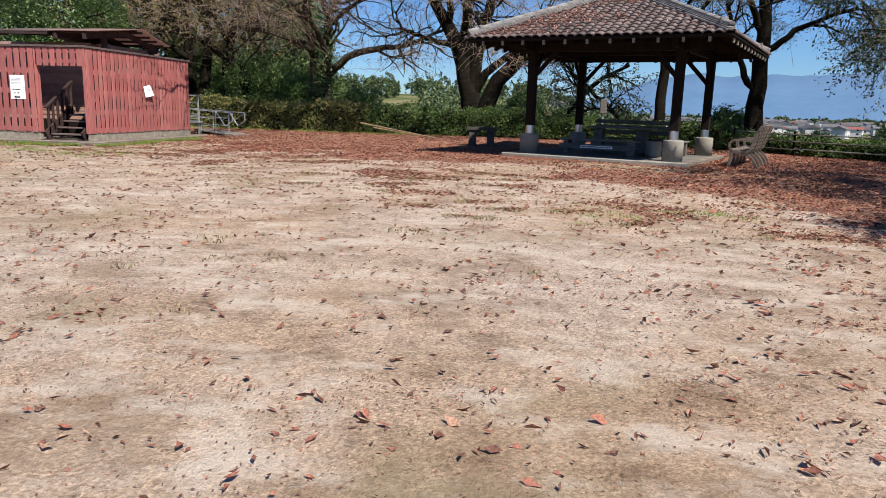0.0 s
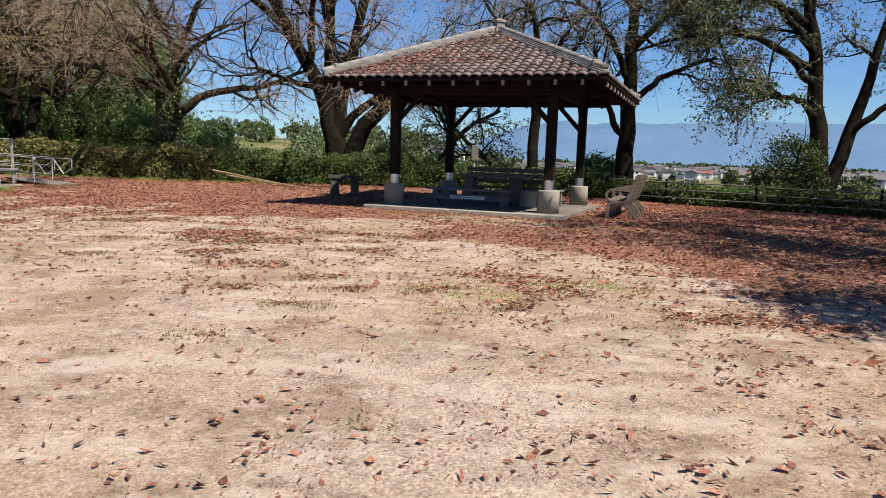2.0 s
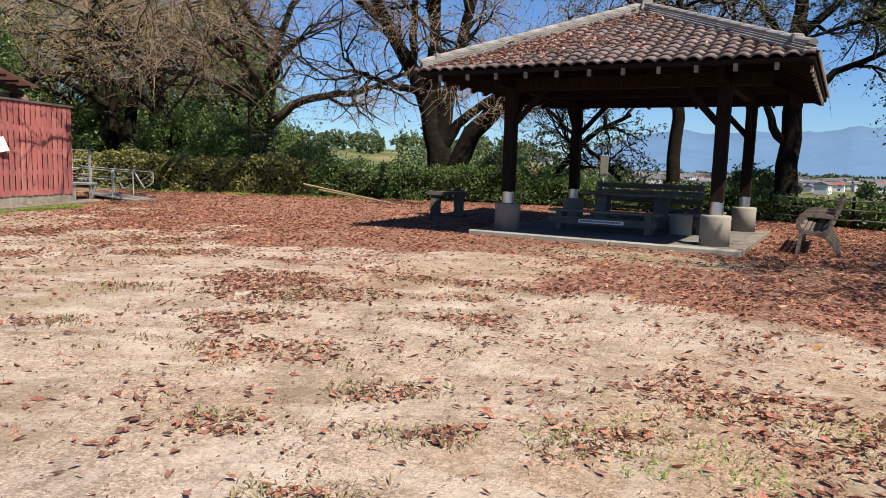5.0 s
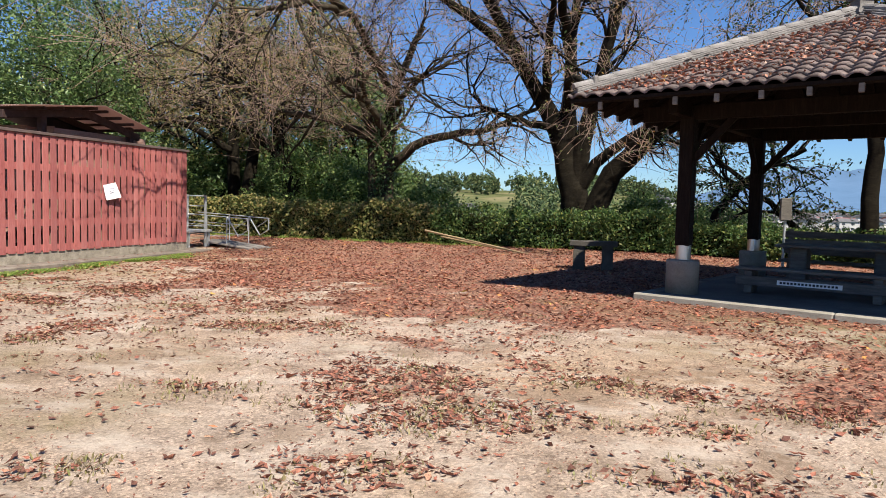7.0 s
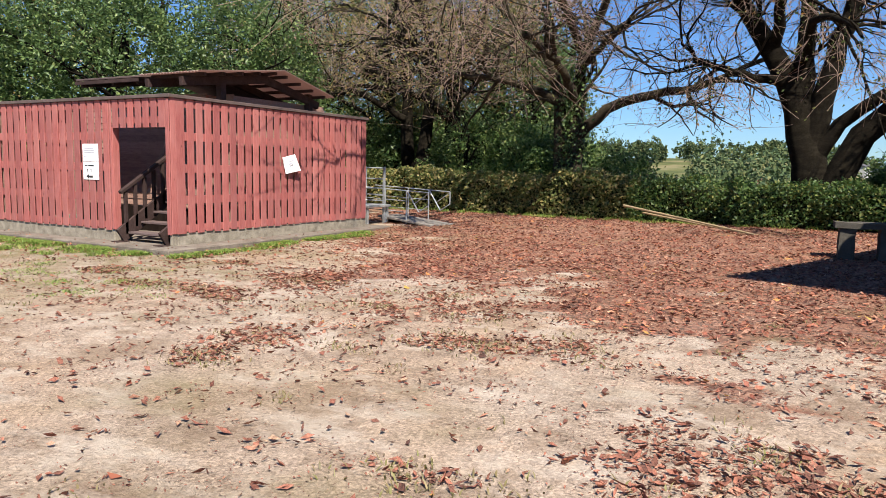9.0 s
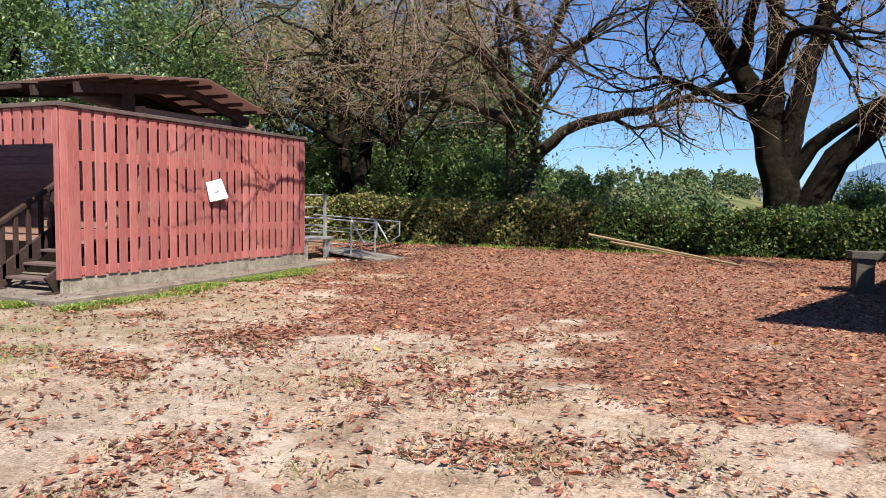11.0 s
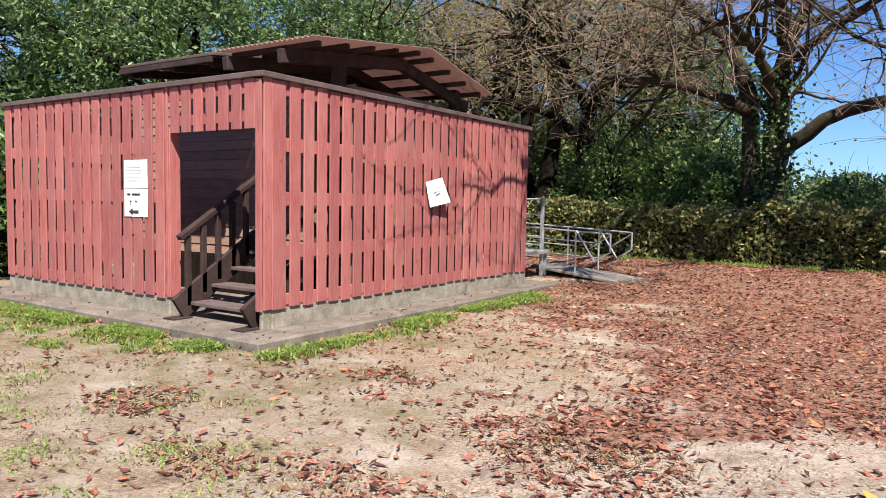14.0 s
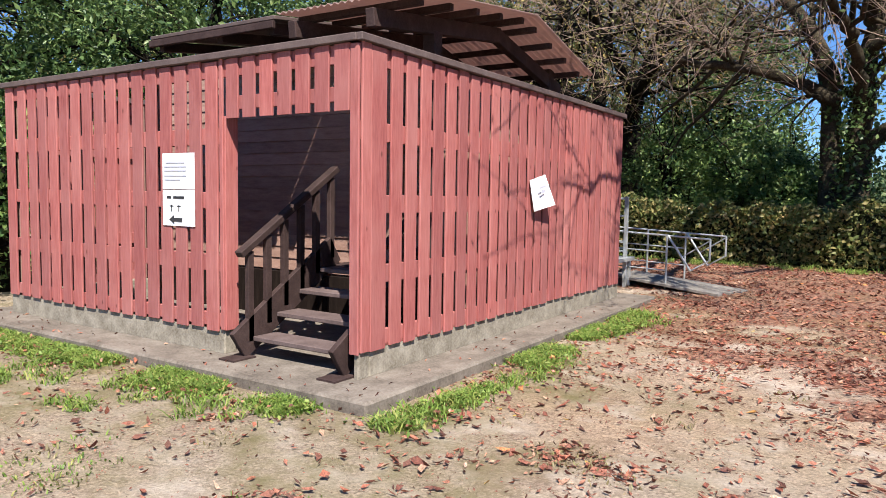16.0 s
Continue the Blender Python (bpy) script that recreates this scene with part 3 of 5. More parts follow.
def screen(name, length, m, boards, label, gate=None):
    """A slatted screen along +x whose boards hang on the -y side of its rails. boards: (centre, width) along x."""
    s = thing(name, m, label, "fence")
    cache = {}
    for i, (c, w) in enumerate(boards):
        over = gate and gate[0] < c < gate[1]
        z0 = 2.08 if over else ZB + rng.uniform(-0.012, 0.012)
        key = (round(w, 2), over)
        if key not in cache:
            cache[key] = plank(w, ZT - (2.08 if over else ZB), 0.018)
            cache[key].materials.append(M_RED)
        board_on(s, cache[key], pose(c, -0.002 - rng.uniform(0, 0.003), z0, 0, rng.uniform(-0.15, 0.15), rng.uniform(-0.5, 0.5)))
    for z in (2.49, 1.94, 1.40, 0.87, 0.37):
        spans = [(0.03, length - 0.03)]
        if gate and z < 2.1:
            spans = [(0.03, gate[0] - 0.005), (gate[1] + 0.005, length - 0.003)]
        for a, b in spans:
            part("rail", box(a, b, 0.0, 0.035, z - 0.07, z + 0.07, 0.004), M_RED, s)
    if gate:
        part("rail", box(gate[0], gate[1], 0.0, 0.035, 2.15, 2.26, 0.004), M_RED, s)
        part("door_jamb", box(gate[0] - 0.035, gate[0], -0.004, 0.13, ZB, 2.1, 0.004), M_RED, s, "red jamb of the doorway")
        part("door_jamb", box(gate[1], gate[1] + 0.03, 0.0, 0.12, ZB, 2.1, 0.004), M_RED, s, "red jamb of the doorway")
    for x in np.linspace(0.1, length - 0.1, 5):
        if not (gate and gate[0] - 0.5 < x < gate[1] + 0.06):
            part("post", box(x - 0.045, x + 0.045, 0.036, 0.125, 0.34, 2.55, 0.005), M_BROWN, s)
    part("cap", box(-0.04, length + 0.0, -0.05, 0.14, 2.565, 2.622, 0.006), M_CAP, s, "dark weathered cap board")
    return s


# side screen: along +y at x = 0, boards face +x
side_boards = [(0.055, 0.105), (0.205, 0.185)] + [(0.33 + 0.195 * (k + 0.5), 0.145) for k in range(27)]
screen("side_screen", HUT_L, Matrix.Translation((0, 0, 0)) @ Matrix.Rotation(radians(90), 4, "Z"), side_boards, "red stained slatted timber screen with a paper notice")
front_boards = [(-5.02 + 0.09, 0.16)] + [(-1.5 - 0.205 * (k + 0.5), 0.153) for k in range(16)] + [(-1.475, 0.045)]
front_boards += [(-1.44 + 0.197 * (k + 0.5), 0.145) for k in range(7)] + [(-0.035, 0.085)]
screen("front_screen", HUT_W - 0.001, pose(-HUT_W, 0, 0), [(c + HUT_W, w) for c, w in front_boards], "red stained slatted timber screen with an open doorway", (HUT_W - 1.44, HUT_W - 0.075))
back_boards = [(0.2 * (k + 0.5), 0.16) for k in range(25)]
screen("back_screen", HUT_W, Matrix.Translation((0, HUT_L, 0)) @ Matrix.Rotation(radians(180), 4, "Z"), back_boards, "red stained slatted timber screen at the back of the hut")
far_boards = [(0.2 * (k + 0.5), 0.16) for k in range(28)]
screen("far_screen", HUT_L - 0.15, Matrix.Translation((-HUT_W, HUT_L, 0)) @ Matrix.Rotation(radians(-90), 4, "Z"), far_boards, "red stained slatted timber screen on the far side of the hut")

# the hut inside: dark brown lap siding
hut = thing("toilet_hut", pose(0, 0, 0), "dark brown timber toilet hut with a low gable roof", "hut")
part("body", box(-4.6, -0.98, 1.72, 4.75, 0.1, 2.8), M_BROWN, hut)
part("body", box(-0.979, -0.55, 2.0, 4.75, 0.1, 2.8), M_BROWN, hut)
for face, x0, x1, yy in ((0, -4.61, -0.96, 1.72), (1, -0.96, -0.54, 2.0)):
    for k in range(17):
        z = 0.62 + k * 0.13
        bm = bmesh.new()
        vs = [bm.verts.new(c) for c in ((x0, yy, z), (x1, yy, z), (x1, yy - 0.024, z), (x0, yy - 0.024, z), (x0, yy, z + 0.128), (x1, yy, z + 0.128), (x1, yy - 0.010, z + 0.128), (x0, yy - 0.010, z + 0.128))]
        for q in ((0, 1, 2, 3), (4, 5, 6, 7), (3, 2, 6, 7), (0, 1, 5, 4), (0, 3, 7, 4), (1, 2, 6, 5)):
            bm.faces.new([vs[i] for i in q])
        part("siding_board", bm, M_BROWN, hut)
# near-black panel stands in for the shaded gap under the hut floor
part("underfloor_shade", box(-4.6, -0.56, 1.655, 1.69, 0.1, 0.6, 0.004), M_POST, hut, "dark panel painted as the shade under the hut floor")
part("corner_trim", box(-1.06, -0.965, 1.685, 1.8, 0.55, 2.8, 0.004), M_BROWN, hut)
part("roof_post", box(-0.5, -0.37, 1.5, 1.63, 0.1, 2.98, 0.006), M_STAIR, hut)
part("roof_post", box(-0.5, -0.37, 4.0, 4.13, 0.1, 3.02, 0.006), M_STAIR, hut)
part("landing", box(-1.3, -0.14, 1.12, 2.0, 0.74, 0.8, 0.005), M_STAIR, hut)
# roof: ridge along x
RY, RZ = 2.75, 3.30


def roof_z(y):
    return RZ - (0.125 if y < RY else 0.235) * abs(y - RY)


for x in (-1.3, -0.42):
    part("rafter", beam((x, 0.62, roof_z(0.62) - 0.12), (x, RY + 0.03, RZ - 0.12), 0.09, 0.15, 0.006), M_STAIR, hut)
    part("rafter", beam((x, RY - 0.03, RZ - 0.125), (x, 4.35, roof_z(4.35) - 0.125), 0.088, 0.15, 0.006), M_STAIR, hut)
for y in (0.85, 1.3, 1.75, 2.2, 2.65, 2.95, 3.35, 3.75, 4.15):
    part("purlin", beam((-1.42, y, roof_z(y) - 0.015), (-0.06, y, roof_z(y) - 0.015), 0.06, 0.06, 0.004), M_STAIR, hut)
for y0, y1 in ((0.6, RY + 0.02), (RY, 4.34)):
    xs = np.arange(-1.47, 0.06, 0.0165)
    wz = 0.012 * np.cos((xs + 1.47) * 2 * math.pi / 0.076)
    top = np.concatenate([np.stack([xs, np.full(len(xs), y), roof_z(y) + 0.036 + wz], 1) for y in (y0, y1)])
    V = np.concatenate([top, top - np.array([0, 0, 0.004])])
    n = len(xs)
    q = np.arange(n - 1)
    F = np.concatenate([np.stack([q, q + 1, q + n + 1, q + n], 1), np.stack([q + 2 * n, q + 3 * n, q + 3 * n + 1, q + 2 * n + 1], 1)])
    part_np("corrugated_sheet", V, F, M_CORR, hut, "brown corrugated roof sheet", True)
for y0, y1 in ((0.6, RY), (RY, 5.2)):
    part("roof_panel", beam((-2.4, y0, roof_z(y0) + 0.01), (-2.4, y1, roof_z(y1) + 0.01), 1.8, 0.035, 0.005), M_CAP, hut, "dark sheet-metal roof panel")
part("fascia", box(-3.3, -1.5, 0.58, 0.62, roof_z(0.6) - 0.085, roof_z(0.6) - 0.02, 0.004), M_STAIR, hut)
for x in (-3.2, -2.3, -1.6):
    part("rafter", beam((x, 0.66, roof_z(0.66) - 0.08), (x, RY, RZ - 0.08), 0.07, 0.1), M_STAIR, hut)

# stairs in the doorway
st = thing("stairs", pose(0, 0, 0.1), "worn dark brown timber steps with a handrail in the doorway", "stairs")
NS, RISE, GO = 4, 0.172, 0.27
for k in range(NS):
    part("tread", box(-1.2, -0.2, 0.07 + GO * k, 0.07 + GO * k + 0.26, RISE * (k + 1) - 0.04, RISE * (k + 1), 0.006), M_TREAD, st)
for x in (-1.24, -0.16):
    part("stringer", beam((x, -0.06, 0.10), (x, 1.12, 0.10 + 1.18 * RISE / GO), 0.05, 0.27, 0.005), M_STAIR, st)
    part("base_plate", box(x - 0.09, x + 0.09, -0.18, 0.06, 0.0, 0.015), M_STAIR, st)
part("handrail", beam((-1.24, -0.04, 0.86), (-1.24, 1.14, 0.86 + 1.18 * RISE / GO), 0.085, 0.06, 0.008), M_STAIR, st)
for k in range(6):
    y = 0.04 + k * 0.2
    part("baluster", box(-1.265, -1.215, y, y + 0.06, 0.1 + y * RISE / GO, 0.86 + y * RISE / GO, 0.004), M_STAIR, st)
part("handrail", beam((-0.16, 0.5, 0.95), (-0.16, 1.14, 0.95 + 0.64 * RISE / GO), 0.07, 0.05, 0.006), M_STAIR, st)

# notices
note = thing("paper_notice", pose(-2.245, -0.03, 1.17), "two white printed paper notices pinned one above the other", "notice")
for z0 in (0.0, 0.322):
    sheet = part("sheet", box(0, 0.44, 0, 0.0015, z0, z0 + 0.315), M_PAPER, note)
    bars = [(0.05, 0.31, 0.235, 0.014), (0.03, 0.33, 0.20, 0.012), (0.03, 0.33, 0.165, 0.012), (0.03, 0.33, 0.12, 0.012), (0.03, 0.25, 0.085, 0.012)] if z0 else [(0.06, 0.12, 0.25, 0.022), (0.15, 0.3, 0.25, 0.022)]
    for a, b, z, h in bars:
        part("text_line", box(a, b, -0.0035, -0.0005, z0 + z - h / 2, z0 + z + h / 2), M_PALEINK if z0 else M_INK, sheet)
for a, b, z in ((0.1, 0.15, 0.15), (0.2, 0.25, 0.15)):
    for q in ((a, b, z + 0.02, z + 0.028), ((a + b) / 2 - 0.005, (a + b) / 2 + 0.005, z - 0.025, z + 0.035)):
        part("written_mark", box(q[0], q[1], -0.0035, -0.0005, q[2], q[3]), M_INK, note)
arrow = bmesh.new()
av = [(0.09, 0.055), (0.16, 0.095), (0.155, 0.07), (0.27, 0.072), (0.27, 0.036), (0.155, 0.038), (0.16, 0.015)]
lo = [arrow.verts.new((x, -0.0005, z)) for x, z in av]
hi = [arrow.verts.new((x, -0.004, z)) for x, z in av]
arrow.faces.new(lo)
arrow.faces.new(hi[::-1])
for i in range(7):
    arrow.faces.new((lo[i], lo[(i + 1) % 7], hi[(i + 1) % 7], hi[i]))
part("arrow", arrow, M_INK, note, "black arrow pointing along the screen")

flap = thing("loose_paper_sheet", pose(0.028, 2.88, 1.68, 0, 0, 90) @ pose(0, 0, 0, 0, -11, 0), "white paper sheet hanging loose on the red screen", "notice")
U, W = np.meshgrid(np.linspace(-0.19, 0.19, 9), np.linspace(0, -0.33, 7), indexing="ij")
Yc = -0.012 - 0.07 * ((U + 0.19) / 0.38) * (-W / 0.33) - 0.03 * (-W / 0.33)
V1 = np.stack([U, Yc, W], -1).reshape(-1, 3)
V2 = V1 + np.array([0, 0.0012, 0])
gi2 = np.arange(63).reshape(9, 7)
F1 = np.stack([gi2[:-1, :-1], gi2[1:, :-1], gi2[1:, 1:], gi2[:-1, 1:]], -1).reshape(-1, 4)
part_np("sheet", np.concatenate([V1, V2]), np.concatenate([F1, F1[:, ::-1] + 63]), M_PAPER, flap, smooth=True)
for a, b, z in ((-0.09, 0.06, -0.1), (-0.07, 0.04, -0.15)):
    part("text_line", box(a, b, -0.075, -0.072, z - 0.012, z + 0.012), M_PALEINK, flap)

# ramp with tube rails behind the hut
RAMP = pose(-0.55, 7.35, 0.12, 0, 0, -10)
landing = thing("ramp_landing", pose(-0.95, 6.05, 0.1), "galvanised landing with rails behind the hut", "platform")
part("deck", box(-0.3, 0.72, 0.0, 1.0, 0.40, 0.46, 0.006), M_GALV, landing)
for x in (-0.24, 0.64):
    for y in (0.06, 0.94):
        part("leg", box(x - 0.03, x + 0.03, y - 0.03, y + 0.03, 0.0, 0.4), M_GALV, landing)
for x in (0.05, 0.62):
    part("tall_post", box(x - 0.028, x + 0.028, 0.80, 0.855, 0.4 if x < 0.5 else -0.04, 1.4, 0.004), M_GALV, landing)
for z in (0.55, 0.7, 0.86, 1.1, 1.37):
    part("rail", rod((0.05, 0.827, z), (0.62, 0.827, z), 0.015), M_GALV, landing)
ramp_thing = thing("ramp", RAMP, "weathered timber ramp lying among fallen leaves", "ramp")
for k in range(3):
    part("plank", beam((0.0, -0.2 + 0.28 * k, 0.12), (1.75 + 0.06 * k, -0.2 + 0.28 * k, -0.03 + 0.003 * k), 0.27, 0.045, 0.006), M_RAMP, ramp_thing)
part("bearer", box(0.1, 0.2, -0.3, 0.5, -0.1, 0.09), M_GREYWOOD, ramp_thing)
for y, foot in ((6.96, 0.04), (8.06, 0.1)):
    rl = thing("ramp_railing", pose(0, y, 0), "galvanised tube railing with a folding end beside the ramp", "railing", "ramp railings")
    for x in (-0.34, 0.29):
        part("post", rod((x, 0, foot), (x, 0, 0.945 - 0.04 * x), 0.016), M_GALV, rl)
    part("post", rod((0.92, 0.02, 0.56), (0.92, 0.02, 0.89), 0.016), M_GALV, rl)
    part("top_rail", rod((-1.4, 0, 1.0), (0.92, 0.02, 0.885), 0.014), M_GALV, rl)
    for dz in (0.27, 0.55):
        part("rail", rod((-1.4, 0, 1.0 - dz), (0.29, 0, 0.93 - dz), 0.01), M_GALV, rl)
    part("brace", rod((0.3, 0, 0.92), (0.655, -0.01, 0.4), 0.018), M_GALV, rl, "pale tube brace")
    part("strut", rod((0.655, -0.01, 0.4), (0.92, 0.02, 0.57), 0.011, 8), M_GALV, rl)
    part("strut", rod((0.52, 0, 0.6), (0.91, 0.02, 0.86), 0.009, 8), M_GALV, rl)

# ---- the pavilion ----
PAV = pose(14.335, 2.554, 0.0, 0, 0, -22.2)
HP, HE = 1.9, 3.23
ZS, ZE, ZA = 0.185, 3.035, 4.49
base = thing("pavilion_base", PAV @ pose(0, 0, 0), "low grey concrete pavilion floor edged with kerb stones", "pavilion floor", kind="structure")
part("floor_slab", box(-2.16, 2.16, -2.32, 2.42, -0.1, ZS - 0.01), M_FLOOR, base)
for k in range(9):
    a = -2.32 + k * 4.74 / 9
    part("kerb_stone", box(2.162, 2.4, a + 0.004, a + 4.74 / 9 - 0.004, -0.1, ZS - rng.uniform(0.0, 0.012), 0.015), M_SLAB, base)
    part("kerb_stone", box(-2.4, -2.162, a + 0.004, a + 4.74 / 9 - 0.004, -0.1, ZS - rng.uniform(0.0, 0.012), 0.015), M_SLAB, base)
for x0, x1 in ((-2.4, 0.297), (0.303, 2.4)):
    part("front_kerb", box(x0, x1, -2.56, -2.322, -0.1, ZS - 0.004, 0.018), M_CONC, base, "pale worn concrete kerb")
pav = thing("pavilion", PAV, "open timber pavilion with a weathered tiled pyramid roof", "pavilion")
for sx in (-1, 1):
    for sy in (-1, 1):
        x, y = sx * HP, sy * HP
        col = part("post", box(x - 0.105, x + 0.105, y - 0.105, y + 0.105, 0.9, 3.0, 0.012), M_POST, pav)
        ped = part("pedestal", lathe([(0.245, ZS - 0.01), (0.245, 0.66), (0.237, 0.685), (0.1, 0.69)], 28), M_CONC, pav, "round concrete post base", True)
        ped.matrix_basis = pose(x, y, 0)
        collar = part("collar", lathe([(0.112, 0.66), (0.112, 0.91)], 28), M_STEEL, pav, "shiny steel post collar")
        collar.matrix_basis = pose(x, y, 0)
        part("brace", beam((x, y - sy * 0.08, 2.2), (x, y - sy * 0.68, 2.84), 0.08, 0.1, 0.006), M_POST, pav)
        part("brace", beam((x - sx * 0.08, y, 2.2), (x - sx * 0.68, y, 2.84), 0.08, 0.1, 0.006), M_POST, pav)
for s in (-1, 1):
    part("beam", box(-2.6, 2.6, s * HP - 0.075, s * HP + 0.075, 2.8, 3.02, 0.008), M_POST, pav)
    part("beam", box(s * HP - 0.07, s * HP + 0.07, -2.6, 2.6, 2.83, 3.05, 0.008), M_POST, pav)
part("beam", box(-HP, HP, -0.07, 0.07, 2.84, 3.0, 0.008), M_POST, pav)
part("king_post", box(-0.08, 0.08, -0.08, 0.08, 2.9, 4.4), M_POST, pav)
rise = (ZA - ZE) / HE
# boarding under the tiles: a thick pyramid shell
bm = bmesh.new()
crn = [(-1, -1), (1, -1), (1, 1), (-1, 1)]
outer = [bm.verts.new((a * (HE - 0.03), b * (HE - 0.03), ZE - 0.02)) for a, b in crn]
inner = [bm.verts.new((a * (HE - 0.06), b * (HE - 0.06), ZE - 0.075)) for a, b in crn]
ap, ai = bm.verts.new((0, 0, ZA - 0.06)), bm.verts.new((0, 0, ZA - 0.14))
for i in range(4):
    j = (i + 1) % 4
    bm.faces.new((outer[i], outer[j], ap))
    bm.faces.new((inner[j], inner[i], ai))
    bm.faces.new((outer[j], outer[i], inner[i], inner[j]))
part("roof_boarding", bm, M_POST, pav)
for i in range(4):
    R = Matrix.Rotation(i * math.pi / 2, 4, "Z")
    for k in range(11):
        x = -2.75 + k * 0.55
        y1 = -max(abs(x), 0.1)
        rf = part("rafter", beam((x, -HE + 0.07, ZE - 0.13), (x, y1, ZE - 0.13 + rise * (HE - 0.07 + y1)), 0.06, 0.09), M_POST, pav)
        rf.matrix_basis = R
        # separate pale cap paints the sunlight on each rafter's end face
        tip = part("rafter_end", box(x - 0.032, x + 0.032, -HE + 0.03, -HE + 0.075, ZE - 0.17, ZE - 0.06, 0.006), M_RAMP, pav, "rafter end cap painted pale for the sun on it")
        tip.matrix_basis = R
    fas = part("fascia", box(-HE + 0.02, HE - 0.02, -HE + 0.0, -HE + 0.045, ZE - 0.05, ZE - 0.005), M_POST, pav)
    fas.matrix_basis = R


def pantile(w, ln, thick=0.014):
    """One S-shaped roof tile, lying along +y up the slope."""
    xs = np.linspace(-w * 0.53, w * 0.53, 9)
    zz = 0.024 * np.sin(xs / w * 2 * math.pi) + 0.006 * np.cos(xs / w * 4 * math.pi)
    rows = []
    for y, dz in ((0, 0.046), (ln * 1.18, 0.0)):
        rows.append(np.stack([xs, np.full(9, y), zz + dz], 1))
    low = np.stack([xs, np.zeros(9), zz + 0.046 - thick - 0.022], 1)
    V = np.concatenate(rows + [low])
    q = np.arange(8)
    F = np.concatenate([np.stack([q, q + 1, q + 10, q + 9], 1), np.stack([q + 18, q + 19, q + 1, q], 1)])
    me = mesh_np("roof_tile", V, F, M_TILE)
    return me


TW, TL = 0.222, 0.215
tile_me = pantile(TW, TL)
slope_len = math.hypot(HE, ZA - ZE)
pitch_a = math.atan2(ZA - ZE, HE)
rows_n = int(slope_len / TL)
tv = np.array([v.co[:] for v in tile_me.vertices])
tf = np.array([p.vertices[:] for p in tile_me.polygons])
hidden = []
for i in range(4):
    R = Matrix.Rotation(i * math.pi / 2, 4, "Z") @ Matrix.Translation((0, -HE - 0.03, ZE + 0.012)) @ Matrix.Rotation(pitch_a, 4, "X")
    for r in range(rows_n):
        y = r * TL
        half = HE * (1 - y / slope_len)
        n = int(half / TW)
        for k in range(-n, n + 1):
            if abs(k * TW) > half - 0.05:
                continue
            m = R @ pose(k * TW, y, rng.uniform(0, 0.006), rng.uniform(-0.6, 0.6), rng.uniform(-0.8, 0.8), rng.uniform(-0.7, 0.7))
            if i == 0:
                ob = new("roof_tile", tile_me)
                ob.parent = pav
                ob.matrix_basis = m
            else:
                mm = np.array(m)
                hidden.append((tv @ mm[:3, :3].T + mm[:3, 3], tf))
rest = part_np("roof_tiles", *stack(hidden), M_TILE, pav)
tagged(rest, kind="stuff")
g = np.random.default_rng(3)
lu, lv = g.uniform(-HE, HE, 9000), g.uniform(0.1, slope_len, 9000)
kp = (np.abs(lu) < HE * (1 - lv / slope_len) - 0.05) & (g.uniform(0, 1, 9000) < 0.08 + 0.92 * ss(1.2, -2.2, lu + 0.8 * np.sin(lv * 4)))
fl = np.stack([lu, lv, np.full(len(lu), 0.055)], 1)[kp]
pieces = []
for i in (0, 3):
    mm = np.array(Matrix.Rotation(i * math.pi / 2, 4, "Z") @ Matrix.Translation((0, -HE - 0.03, ZE + 0.012)) @ Matrix.Rotation(pitch_a, 4, "X"))
    pieces.append(leaf_cards(fl @ mm[:3, :3].T + mm[:3, 3], 0.06, g, 2.0, 0.6))
roof_leaves = part_np("roof_leaves", *stack(pieces), M_LITTER)
roof_leaves.matrix_basis = PAV
tagged(roof_leaves, "red-brown fallen leaves caught on the tiled roof", "leaf litter", kind="stuff")
cap_me_bm = bmesh.new()
for j in range(7):
    a0 = math.pi * j / 6
    for y in (0.0, 0.34):
        cap_me_bm.verts.new((0.085 * math.cos(a0), y, 0.075 * math.sin(a0) + (0.012 if y == 0 else 0)))
cap_me_bm.verts.ensure_lookup_table()
for j in range(6):
    a = cap_me_bm.verts
    cap_me_bm.faces.new((a[2 * j], a[2 * j + 1], a[2 * j + 3], a[2 * j + 2]))
cap_me_bm.faces.new([cap_me_bm.verts[2 * j] for j in range(7)])
cap_me = bpy.data.meshes.new("ridge_tile")
bmesh.ops.recalc_face_normals(cap_me_bm, faces=cap_me_bm.faces)
cap_me_bm.to_mesh(cap_me)
cap_me_bm.free()
cap_me.materials.append(M_RIDGE)
hip = Vector((HE, HE, ZA - ZE))
